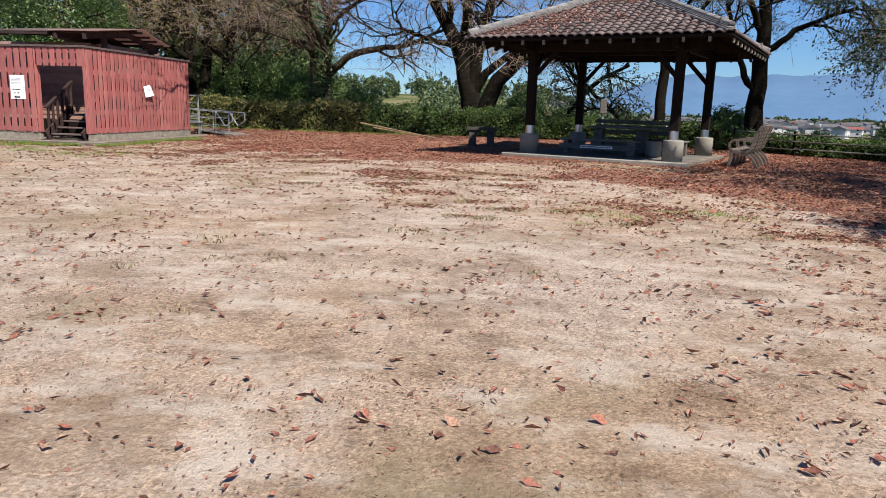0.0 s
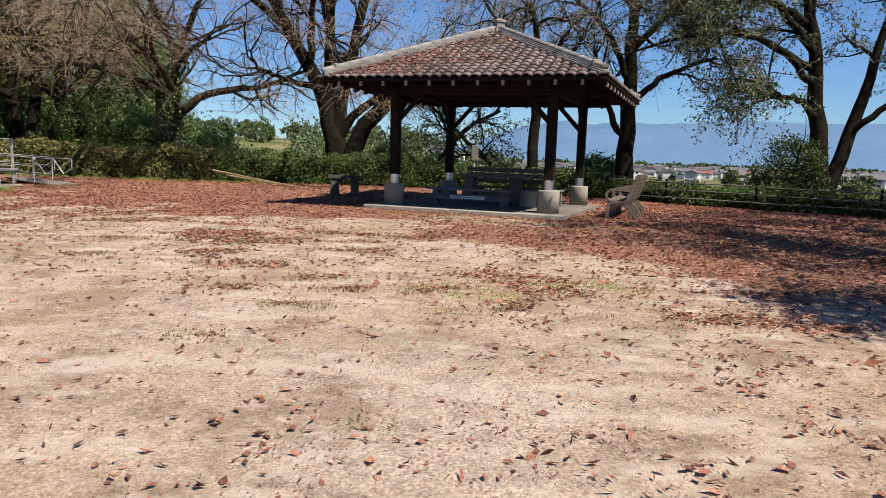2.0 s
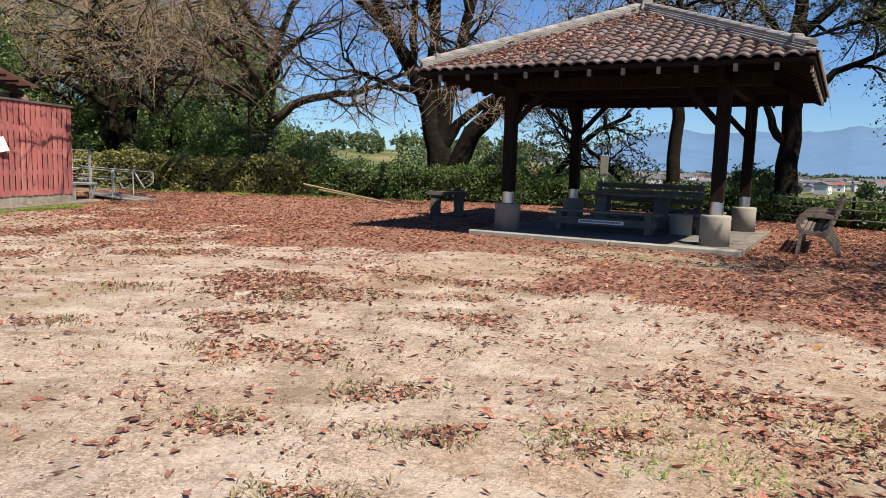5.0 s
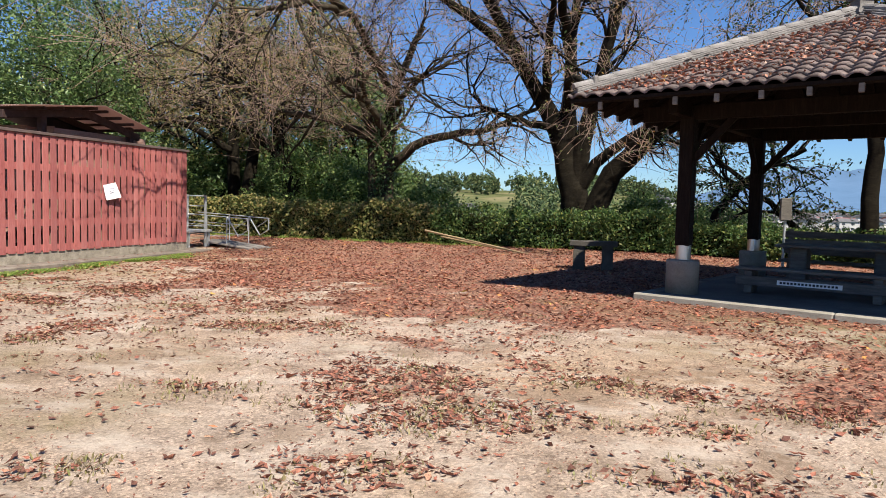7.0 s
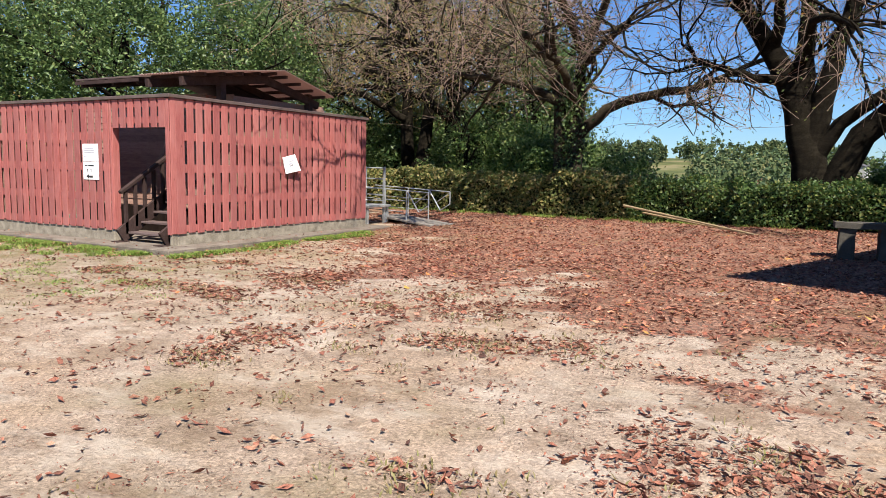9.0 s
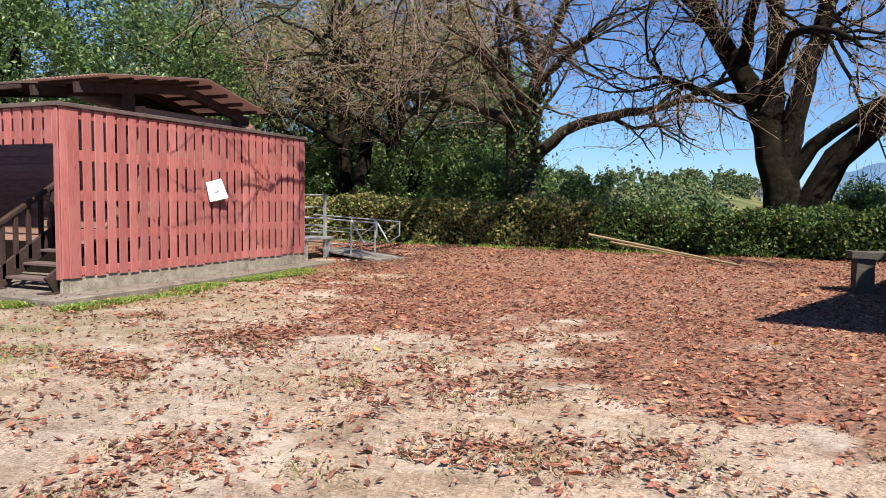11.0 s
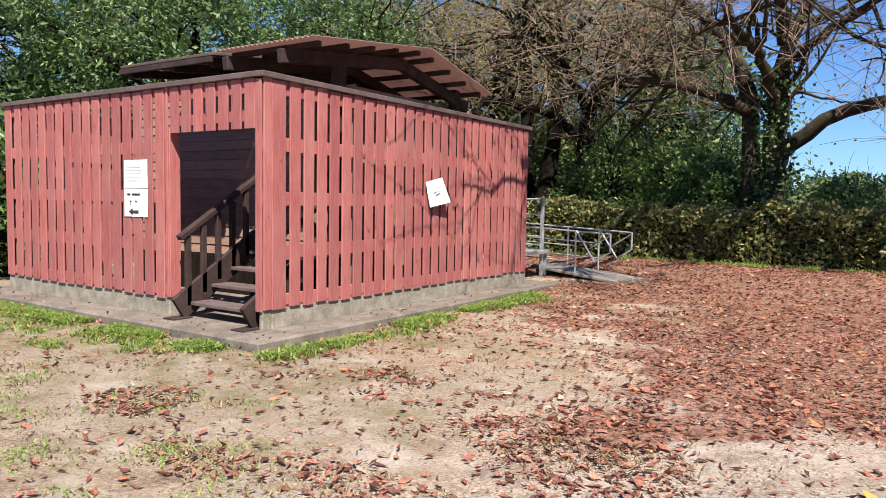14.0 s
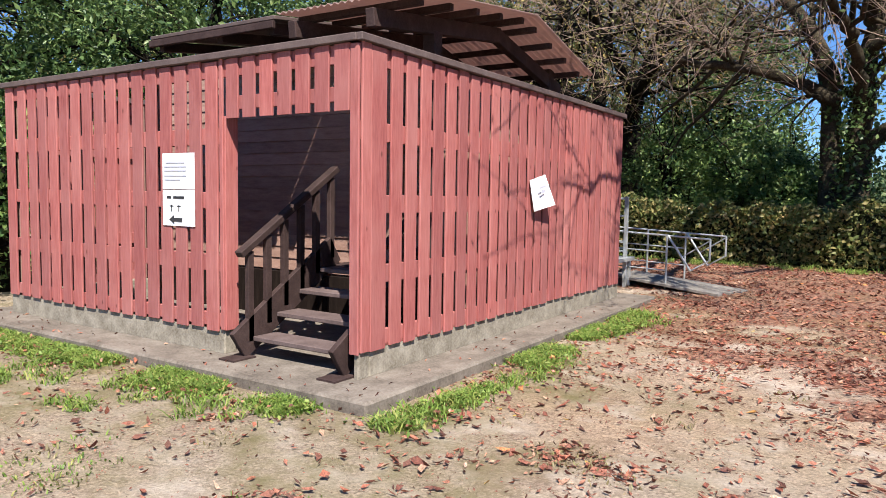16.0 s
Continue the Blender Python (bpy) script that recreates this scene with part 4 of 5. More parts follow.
for i in range(4):
    R = Matrix.Rotation(i * math.pi / 2, 4, "Z")
    a, b = Vector((-HE - 0.02, -HE - 0.02, ZE + 0.03)), Vector((0, 0, ZA + 0.03))
    d = (b - a).normalized()
    for lift, wide, high in ((0.0, 0.27, 0.05), (0.045, 0.22, 0.035), (0.078, 0.19, 0.03)):
        up = Vector((0, 0, lift))
        bed = part("ridge_course", beam(a + d * 0.12 + up, b + up, wide, high, 0.008), M_RIDGE, pav)
        bed.matrix_basis = R
    side = Vector((0, 0, 1)).cross(d).normalized()
    rot = Matrix((side * -1, d, side.cross(d) * -1)).transposed().to_4x4()
    if rot.determinant() < 0:
        rot = Matrix((side, d, side.cross(d))).transposed().to_4x4()
    n = int((b - a).length / 0.31)
    for k in range(n):
        ob = new("ridge_tile", cap_me)
        ob.parent = pav
        ob.matrix_basis = R @ Matrix.Translation(a + d * (0.1 + k * 0.31) + Vector((0, 0, 0.095))) @ rot
    endcap = part("ridge_end", box(-0.1, 0.1, -0.04, 0.04, -0.06, 0.14, 0.02), M_RIDGE, pav)
    endcap.matrix_basis = R @ Matrix.Translation(a + d * 0.42 + Vector((0, 0, 0.06))) @ Matrix.Rotation(radians(-45), 4, "Z")
fin = part("finial", lathe([(0.22, 0), (0.22, 0.07), (0.16, 0.08), (0.16, 0.22), (0.2, 0.23), (0.2, 0.27), (0.06, 0.33)], 4), M_RIDGE, pav, "grey tile finial")
fin.matrix_basis = pose(0, 0, ZA + 0.02)


def table_and_benches():
    t = thing("picnic_table", PAV @ pose(-0.15, 0.55, ZS), "grey weathered timber table under the pavilion", "table")
    for k in range(5):
        part("top_plank", box(-0.95, 0.95, -0.38 + k * 0.152, -0.38 + k * 0.152 + 0.146, 0.68, 0.725, 0.005), M_GREYWOOD, t)
    for x in (-0.62, 0.62):
        part("leg", box(x - 0.13, x + 0.13, -0.18, 0.18, 0.0, 0.68, 0.02), M_GREYWOOD, t)


def plain_bench(m, label, length=1.7, back=False, sign=False):
    b = thing("bench", m, label, "bench", "pavilion benches")
    h = length / 2
    for k in range(3):
        part("seat_slat", box(-h, h, -0.2 + k * 0.135, -0.2 + k * 0.135 + 0.125, 0.36, 0.405, 0.006), M_GREYWOOD, b)
    for x in (-h + 0.2, h - 0.2):
        part("leg", box(x - 0.06, x + 0.06, -0.17, 0.17, 0.0, 0.36, 0.01), M_GREYWOOD, b)
    part("apron_board", box(-h + 0.02, h - 0.02, -0.2, -0.17, 0.13, 0.27, 0.004), M_GREYWOOD, b)
    if back:
        for k in range(3):
            part("back_slat", box(-h, h, 0.2 + 0.02 * k, 0.235 + 0.02 * k, 0.5 + k * 0.15, 0.5 + k * 0.15 + 0.12, 0.006), M_GREYWOOD, b)
        for x in (-h + 0.1, h - 0.1):
            part("arm", box(x - 0.03, x + 0.03, -0.2, 0.27, 0.6, 0.65, 0.006), M_GREYWOOD, b)
            part("back_post", beam((x, 0.22, 0.0), (x, 0.3, 0.95), 0.06, 0.05, 0.004), M_GREYWOOD, b)
    if sign:
        s = part("sign_strip", box(-0.44, 0.44, -0.208, -0.2015, 0.165, 0.235), M_PAPER, b, "long white lettered strip")
        for k in range(16):
            x = -0.4 + k * 0.05
            part("letter_mark", box(x, x + 0.032, -0.212, -0.2075, 0.185, 0.217), M_INK, s)


table_and_benches()
plain_bench(PAV @ pose(-0.28, -0.95, ZS), "low grey timber bench with a white lettered strip", 2.15, sign=True)
plain_bench(PAV @ pose(-0.1, 1.5, ZS), "grey timber bench with a slatted back", 2.4, back=True)
plain_bench(PAV @ pose(1.45, 0.5, ZS, 0, 0, -90), "short grey timber bench beside the pavilion post", 1.4)


stool = part("stool", lathe([(0.2, 0.0), (0.21, 0.02), (0.21, 0.38), (0.2, 0.4)], 20), M_CONC)
stool.matrix_basis = PAV @ pose(1.05, -0.35, ZS)
tagged(stool, "round concrete stool under the pavilion", "stool")
boxpost = thing("meter_box", pose(14.14, 6.9, float(lie(14.1, 6.9))), "grey metal box on a short post behind the pavilion", "box")
part("post", rod((0, 0, -0.1), (0, 0, 1.15), 0.03), M_GALV, boxpost)
part("case", box(-0.11, 0.11, -0.08, 0.08, 1.12, 1.6, 0.012), M_GREYWOOD, boxpost)


def park_bench(m, label):
    """Slats along a curved seat and a tall back, between bowed end frames with looped arms."""
    b = thing("park_bench", m, label, "bench", "park benches")
    prof = [(0.02, 0.42), (0.1, 0.405), (0.19, 0.395), (0.28, 0.39), (0.37, 0.4), (0.44, 0.46), (0.475, 0.55), (0.505, 0.64), (0.535, 0.73), (0.565, 0.82), (0.595, 0.91), (0.62, 0.98)]
    for (y, z), (y2, z2) in zip(prof, prof[1:] + [(0.645, 1.05)]):
        a = math.atan2(z2 - z, y2 - y)
        sl = part("slat", box(-0.62, 0.62, -0.032, 0.032, -0.012, 0.012, 0.005), M_BENCHFRAME, b)
        sl.matrix_basis = pose(0, y, z, math.degrees(a))
    curves = {"seat_frame": [(y, z - 0.035) for y, z in prof], "front_leg": [(0.0, 0.0), (0.015, 0.15), (0.03, 0.3), (0.03, 0.4)],
              "back_leg": [(0.62, 0.0), (0.58, 0.1), (0.5, 0.22), (0.4, 0.31), (0.28, 0.355)],
              "arm": [(0.03, 0.4), (-0.02, 0.48), (-0.02, 0.58), (0.05, 0.645), (0.2, 0.665), (0.36, 0.66), (0.5, 0.64)]}
    for x in (-0.6, 0.0, 0.6):
        for name, pts in curves.items():
            if x == 0.0 and name == "arm":
                continue
            bm = bmesh.new()
            for (y0, z0), (y1, z1) in zip(pts, pts[1:]):
                d = Vector((0, y1 - y0, z1 - z0)).normalized() * 0.012
                beam(Vector((x, y0, z0)) - d, Vector((x, y1, z1)) + d, 0.055, 0.06, 0, bm)
            part(name, bm, M_BENCHFRAME, b)


for cx, cy, word in ((17.22, 0.55, "near the pavilion kerb"), (17.72, 1.82, "nearer the rail fence")):
    park_bench(pose(cx, cy, float(lie(cx, cy)), 0, 0, -112) @ pose(0, -0.3, 0), "faded slatted park bench with curved end frames " + word)

stone = thing("stone_bench", pose(10.2, 5.6, float(lie(10.2, 5.6)), 0, 0, 4), "rough granite slab bench on two stone blocks", "stone bench")
slab = box(-0.5, 0.5, -0.25, 0.24, 0.52, 0.61)
bmesh.ops.subdivide_edges(slab, edges=slab.edges[:], cuts=4, use_grid_fill=True)
for v in slab.verts:
    v.co += Vector(noise.noise_vector(v.co * 4)) * 0.018
part("slab_top", slab, M_STONE, stone, smooth=False)
for x in (-0.3, 0.29):
    lg = box(x - 0.12, x + 0.12, -0.2, 0.19, -0.06, 0.53)
    bmesh.ops.subdivide_edges(lg, edges=lg.edges[:], cuts=3, use_grid_fill=True)
    for v in lg.verts:
        v.co += Vector(noise.noise_vector(v.co * 5 + Vector((x, 0, 0)))) * 0.02
    part("stone_leg", lg, M_STONE, stone)

for a, b, r in (((4.75, 10.75, 0.6), (8.3, 8.55, 0.17), 0.032), ((5.3, 10.6, 0.44), (7.7, 9.25, 0.19), 0.025)):
    bm = rod(a, b, r, 10, r * 0.7)
    d = Vector(b) - Vector(a)
    for k in range(1, 9):
        p = Vector(a) + d * (k / 9)
        rod(p - d.normalized() * 0.008, p + d.normalized() * 0.008, r * 1.12, 10, bm=bm)
    tagged(part("bamboo_pole", bm, M_BAMBOO), "long dry bamboo pole leaning into the hedge", "bamboo pole")

# bamboo rail fence on the right
FENCE = [(18.6, 7.6), (20.1, 6.2), (22.2, 4.6), (24.8, 2.9), (28.0, 1.0), (31.5, -1.0)]
rail_fence = thing("rail_fence", pose(0, 0, 0), "low rail fence of dark posts and pale bamboo rails", "fence")
for (x0, y0), (x1, y1) in zip(FENCE, FENCE[1:]):
    z0, z1 = float(lie(x0, y0)), float(lie(x1, y1))
    part("post", rod((x0, y0, z0 - 0.1), (x0, y0, z0 + 0.78), 0.04, 10, 0.035), M_POST, rail_fence)
    for h in (0.22, 0.45, 0.68):
        part("rail", rod((x0, y0 - 0.05, z0 + h), (x1, y1 - 0.05, z1 + h + rng.uniform(-0.03, 0.03)), 0.018, 8), M_GREYWOOD, rail_fence)


# ---- hedges ----
def hedge(name, line, height, depth, count, mat, label, leaf=0.08, lump=0.14):
    """A clipped hedge along a line of (x, y): an inner core of twigs, painted near-black for their shade, and a coat of
    leaves.
    """
    g = np.random.default_rng(len(line) * 31 + int(height * 100))
    h = thing(name, pose(0, 0, 0), label, "hedge")
    line = np.asarray(line, float)
    s = np.concatenate([[0], np.cumsum(np.linalg.norm(np.diff(line, axis=0), axis=1))])

    def at(q):
        x, y = np.interp(q, s, line[:, 0]), np.interp(q, s, line[:, 1])
        k = np.clip(np.searchsorted(s, q, "right") - 1, 0, len(line) - 2)
        d = unit(line[k + 1] - line[k])
        return x, y, np.stack([d[:, 1], -d[:, 0]], 1)

    K = int(s[-1] / 0.35)
    q = np.linspace(0, s[-1], K)
    x, y, n = at(q)
    hh = height * (0.9 + 0.1 * np.sin(q * 1.7) * np.sin(q * 0.6 + 1))
    zb = lie(x, y)
    ring = []
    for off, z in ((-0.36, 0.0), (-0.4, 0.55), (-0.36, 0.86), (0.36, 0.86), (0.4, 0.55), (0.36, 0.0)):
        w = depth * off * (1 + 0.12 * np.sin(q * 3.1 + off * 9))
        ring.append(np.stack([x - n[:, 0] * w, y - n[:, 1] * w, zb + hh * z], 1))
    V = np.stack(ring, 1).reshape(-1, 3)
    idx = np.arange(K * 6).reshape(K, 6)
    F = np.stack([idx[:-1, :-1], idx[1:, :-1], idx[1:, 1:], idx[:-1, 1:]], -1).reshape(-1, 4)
    part_np("shaded_twig_core", V, F, M_CORE, h, "inner twig core painted near-black for shade")
    N = count
    q = g.uniform(0, s[-1], N)
    x, y, n = at(q)
    zb = lie(x, y)
    hh = height * (0.93 + 0.1 * np.sin(q * 1.7) * np.sin(q * 0.6 + 1) + 0.05 * np.sin(q * 7 + 2))
    u = g.uniform(0, 1, N)
    front = u < 0.62
    top = (u >= 0.62) & (u < 0.92)
    off = np.where(front, 0.5, np.where(top, g.uniform(-0.5, 0.5, N), -0.5)) * depth
    zz = np.where(top, hh, g.uniform(0.06, 1.0, N) * hh)
    bulge = (np.sin(q * 2.3 + zz * 3) * 0.5 + np.sin(q * 5.1 - zz * 6) * 0.3 + g.normal(size=N) * 0.45) * lump
    off = np.where(top, off, off + np.sign(off) * bulge)
    zz = np.where(top, zz + bulge * 0.8, zz)
    edge = np.clip((zz / hh - 0.8) * 0.5, 0, 0.12) * depth
    off = np.where(top, off, off - np.sign(off) * edge)
    C = np.stack([x + n[:, 0] * off, y + n[:, 1] * off, zb + zz], 1)
    part_np("foliage", *leaf_cards(C, leaf, g, 0.5, 0.62), mat, h)
    return h


hedge("clipped_hedge", [(-9, 12.1), (-2, 12.0), (3.2, 11.95), (5.0, 11.9)], 1.24, 1.0, 24000, M_HEDGE, "clipped green hedge with yellow-brown autumn leaves", 0.1)
hedge("leafy_hedge", [(4.8, 12.0), (8.0, 11.6), (12.0, 11.15)], 1.1, 1.3, 14500, M_HEDGE2, "loose leafy green hedge under the old cherry tree", 0.085, 0.2)
hedge("low_leafy_hedge", [(11.8, 11.2), (13.5, 10.6), (15, 9.9), (18.5, 8.3)], 0.84, 1.3, 12500, M_HEDGE2, "low leafy green hedge behind the pavilion", 0.085, 0.18)
hedge("creeper_hedge", [(18.3, 8.5), (20.5, 6.9), (25, 3.8), (32, -0.4)], 0.62, 1.1, 20000, M_HEDGE2, "low creeper-covered hedge behind a rail fence", 0.085, 0.2)


# ---- trees ----
def tree(name, base_xy, limbs, label, seed, leaves=1500, leaf_mat=None, leaf=0.07, twig_len=0.9, sub=(6, 6, 5), bark=None, droop=-0.25, limb_len=2.2, zmin=0.0, thick=0.005):
    """Main limbs given as bent lines of (x, y, z, radius); side branches, twigs and sparse leaves grow on them."""
    g = np.random.default_rng(seed)
    x, y = base_xy
    t = thing(name, pose(x, y, 0), label, "tree")
    off = np.array([x, y, 0.0])
    P, R = zip(*[smooth_path(l, 14, g, 0.03) for l in limbs])
    P, R = np.array(P) - off, np.array(R)
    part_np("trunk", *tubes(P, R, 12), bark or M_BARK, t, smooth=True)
    r1 = np.minimum(R, 0.12)
    b1, q1 = grow(P, r1, sub[0], limb_len, (25, 75), (0, 0, 0.15), 9, g, 0.45, 0.6)
    b2, q2 = grow(b1, q1, sub[1], limb_len * 0.55, (25, 70), (0, 0, droop * 0.6), 7, g, 0.2, 0.6)
    ok = b2[:, :, 2].min(axis=1) > zmin * 0.9
    b2, q2 = b2[ok], q2[ok]
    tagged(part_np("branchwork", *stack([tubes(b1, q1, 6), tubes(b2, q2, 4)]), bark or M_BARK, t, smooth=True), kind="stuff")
    b3, q3 = grow(b2, q2, sub[2], twig_len, (15, 55), (0, 0, droop), 6, g, 0.15, 0.6, 0.1)
    ok = b3[:, :, 2].min(axis=1) > zmin
    b3, q3 = b3[ok], q3[ok]
    tagged(part_np("twig_spray", *tubes(b3, np.maximum(q3, thick), 3), M_TWIG, t, "thin bare grey-brown twigs"), kind="stuff")
    if leaves:
        pick = b3.reshape(-1, 3)
        C = pick[g.integers(0, len(pick), leaves)] + g.normal(size=(leaves, 3)) * 0.07
        part_np("crown", *leaf_cards(C, leaf, g, 0.3), leaf_mat or M_CHERRY, t, "sparse turning leaves")
    return t


def clumps(n, centre, radii, g, per, spread):
    """Leaf places in many clumps over a lopsided crown."""
    d = unit(g.normal(size=(n, 3)))
    rr = g.uniform(0.5, 1.0, n)[:, None] ** 0.5
    cs = np.asarray(centre) + d * rr * np.asarray(radii) * (1 + 0.22 * np.sin(d[:, :1] * 5 + d[:, 2:] * 4))
    return (cs[:, None] + g.normal(size=(n, per, 3)) * spread).reshape(-1, 3)


def leafy_tree(name, x, y, height, radius, label, seed, n=260, per=45, mat=None, leaf=0.12, bottom=0.25, category="tree", spread=0.3):
    g = np.random.default_rng(seed)
    z0 = float(lie(x, y))
    t = thing(name, pose(x, y, z0), label, category)
    tall = height * (bottom + (1 - bottom) * 0.5)
    trunk = [smooth_path([(0, 0, -0.3, 0.05 * height ** 0.8), (g.uniform(-0.3, 0.3), g.uniform(-0.3, 0.3), height * 0.4, 0.032 * height ** 0.8), (g.uniform(-0.6, 0.6), g.uniform(-0.6, 0.6), height * 0.85, 0.02)], 10, g, 0.03)]
    P, R = np.array([trunk[0][0]]), np.array([trunk[0][1]])
    b1, q1 = grow(P, R, 14, radius * 1.1, (30, 75), (0, 0, 0.2), 7, g, 0.2, 0.6)
    b2, q2 = grow(b1, q1, 5, radius * 0.5, (25, 70), (0, 0, 0.05), 5, g, 0.3, 0.6)
    part_np("trunk", *tubes(P, R, 10), M_BARK, t, smooth=True)
    tagged(part_np("branchwork", *stack([tubes(b1, q1, 5), tubes(b2, q2, 4)]), M_BARK, t), kind="stuff")
    C = clumps(n, (0, 0, tall), (radius, radius, height * (1 - bottom) * 0.5), g, per, spread)
    C = C[C[:, 2] > 0.05]
    part_np("crown", *leaf_cards(C, leaf, g, 1.0, 0.5), mat or M_EVER, t)
    return t


CH = "old cherry tree with dark bark and nearly bare twigs"
tree("cherry_tree", (9.25, 12.6), [
    [(9.3, 12.6, -0.2, 0.62), (9.15, 12.6, 0.9, 0.46), (8.95, 12.6, 2.2, 0.4), (8.6, 12.6, 3.5, 0.33), (7.9, 12.6, 4.9, 0.25), (7.2, 12.5, 6.0, 0.2), (6.0, 12.4, 8.0, 0.12)],
    [(8.75, 12.6, 2.6, 0.3), (8.75, 12.7, 4.2, 0.24), (8.7, 12.8, 6.4, 0.17), (8.9, 12.9, 8.6, 0.1)],
    [(9.0, 12.6, 2.0, 0.32), (9.2, 12.6, 3.6, 0.26), (9.7, 12.5, 5.6, 0.2), (10.3, 12.3, 8.0, 0.12)],
    [(9.45, 12.55, 0.6, 0.4), (9.8, 12.5, 1.9, 0.34), (10.4, 12.4, 2.95, 0.3), (11.6, 12.2, 3.9, 0.26), (13.2, 12.0, 4.9, 0.19), (15.5, 11.6, 6.4, 0.1)],
    [(9.1, 12.6, 1.8, 0.24), (9.5, 12.5, 2.6, 0.18), (10.4, 12.2, 3.4, 0.14), (11.6, 11.8, 4.1, 0.1)],
    [(8.4, 12.5, 3.9, 0.14), (7.4, 12.0, 4.0, 0.1), (6.2, 11.4, 4.4, 0.07)],
    [(8.7, 12.4, 4.4, 0.13), (9.0, 10.2, 5.0, 0.09), (9.6, 8.2, 4.6, 0.06), (9.9, 7.0, 4.0, 0.03)],
    [(8.0, 12.5, 4.8, 0.16), (8.2, 11.4, 6.0, 0.12), (8.6, 9.8, 7.4, 0.07)],
    # high limbs out of view, added to throw branch shadows on the leaf carpet
    [(7.2, 12.5, 6.0, 0.18), (6.6, 9.8, 7.6, 0.14), (5.8, 7.2, 8.1, 0.1), (5.0, 5.2, 7.9, 0.05)],
    [(7.0, 12.4, 6.2, 0.15), (5.2, 10.4, 7.5, 0.11), (4.0, 8.6, 8.0, 0.06)],
    [(8.7, 12.6, 6.4, 0.15), (8.6, 9.4, 8.0, 0.11), (8.2, 6.6, 8.3, 0.06)],
], CH, 11, 9000, twig_len=0.95, sub=(7, 7, 6), zmin=2.4)
tree("cherry_tree", (2.4, 13.5), [
    [(2.45, 13.5, -0.2, 0.36), (2.4, 13.5, 1.6, 0.27), (2.42, 13.5, 3.2, 0.23), (2.45, 13.5, 4.8, 0.18), (2.9, 13.4, 5.9, 0.14), (3.7, 13.3, 7.4, 0.09)],
    [(1.95, 13.6, -0.2, 0.3), (1.85, 13.6, 2.0, 0.22), (1.95, 13.5, 3.3, 0.2), (1.3, 13.3, 5.6, 0.14), (-0.3, 12.8, 6.8, 0.08)],
    [(2.4, 13.5, 2.5, 0.2), (3.4, 13.3, 3.4, 0.16), (4.75, 13.1, 3.8, 0.13), (6.1, 12.9, 3.85, 0.1), (7.8, 12.6, 4.5, 0.06)],
    [(2.4, 13.4, 3.6, 0.15), (2.3, 12.2, 4.6, 0.11), (1.9, 10.4, 5.2, 0.07)],
    [(2.0, 13.4, 3.6, 0.15), (0.8, 12.6, 4.2, 0.11), (-1.0, 11.6, 4.4, 0.07)],
    [(2.5, 13.4, 4.6, 0.12), (3.6, 12.4, 5.2, 0.09), (4.6, 11.0, 5.4, 0.06)],
    # overhead limbs above the view, added to streak the side screen with shadow
    [(2.5, 13.4, 5.2, 0.14), (2.8, 9.5, 6.9, 0.11), (2.7, 5.5, 6.9, 0.09), (2.2, 3.2, 6.0, 0.05)],
    [(2.8, 9.5, 6.8, 0.09), (3.2, 5.8, 6.2, 0.07), (3.0, 3.9, 5.4, 0.045)],
], CH, 12, 4500, M_CHERRY, thick=0.005, twig_len=1.5, sub=(7, 6, 4), limb_len=2.6, droop=-0.15, zmin=2.6, bark=M_BARK2)
tree("cherry_tree", (-3.5, 16.2), [
    [(-3.3, 16.2, -0.2, 0.42), (-3.35, 16.2, 1.4, 0.33), (-3.45, 16.2, 2.6, 0.34), (-3.5, 16.2, 3.9, 0.24), (-2.9, 16.0, 5.4, 0.18), (-1.9, 15.8, 7.2, 0.12), (-1.4, 15.6, 9.5, 0.06)],
    [(-3.5, 16.1, 3.4, 0.18), (-4.2, 15.2, 4.2, 0.13), (-5.2, 13.8, 4.4, 0.09), (-6.0, 12.0, 4.3, 0.05)],
    [(-3.4, 16.0, 3.7, 0.17), (-2.6, 14.6, 4.5, 0.12), (-1.6, 12.6, 4.6, 0.07)],
    [(-3.3, 16.0, 4.2, 0.16), (-3.4, 14.4, 5.4, 0.11), (-3.2, 12.2, 5.8, 0.07)],
], CH, 13, 8000, M_OLIVE, thick=0.006, twig_len=1.6, sub=(8, 6, 4), limb_len=2.8, droop=-0.1, zmin=3.5, leaf=0.08)
tree("cherry_tree", (-5.2, 16.0), [
    [(-4.75, 16.0, -0.2, 0.34), (-4.6, 16.0, 2.0, 0.26), (-4.2, 16.0, 5.6, 0.18), (-4.6, 15.8, 7.6, 0.12), (-5.4, 15.5, 10, 0.06)],
    [(-5.55, 16.4, -0.2, 0.3), (-5.55, 16.3, 4.7, 0.21), (-5.6, 16.2, 8.6, 0.14), (-5.5, 16.2, 11, 0.07)],
    [(-5.5, 16.2, 4.4, 0.15), (-6.8, 14.6, 5.6, 0.11), (-8.2, 12.4, 6.2, 0.06)],
    [(-5.5, 16.2, 5.4, 0.15), (-4.8, 14.4, 6.2, 0.11), (-4.0, 12.0, 6.4, 0.06)],
    [(-5.5, 16.2, 3.4, 0.15), (-7.0, 15.2, 4.4, 0.11), (-9.4, 13.4, 4.9, 0.06)],
], CH, 14, 8000, M_OLIVE, thick=0.006, twig_len=1.6, sub=(8, 6, 4), limb_len=2.8, droop=-0.1, zmin=3.4, leaf=0.08)
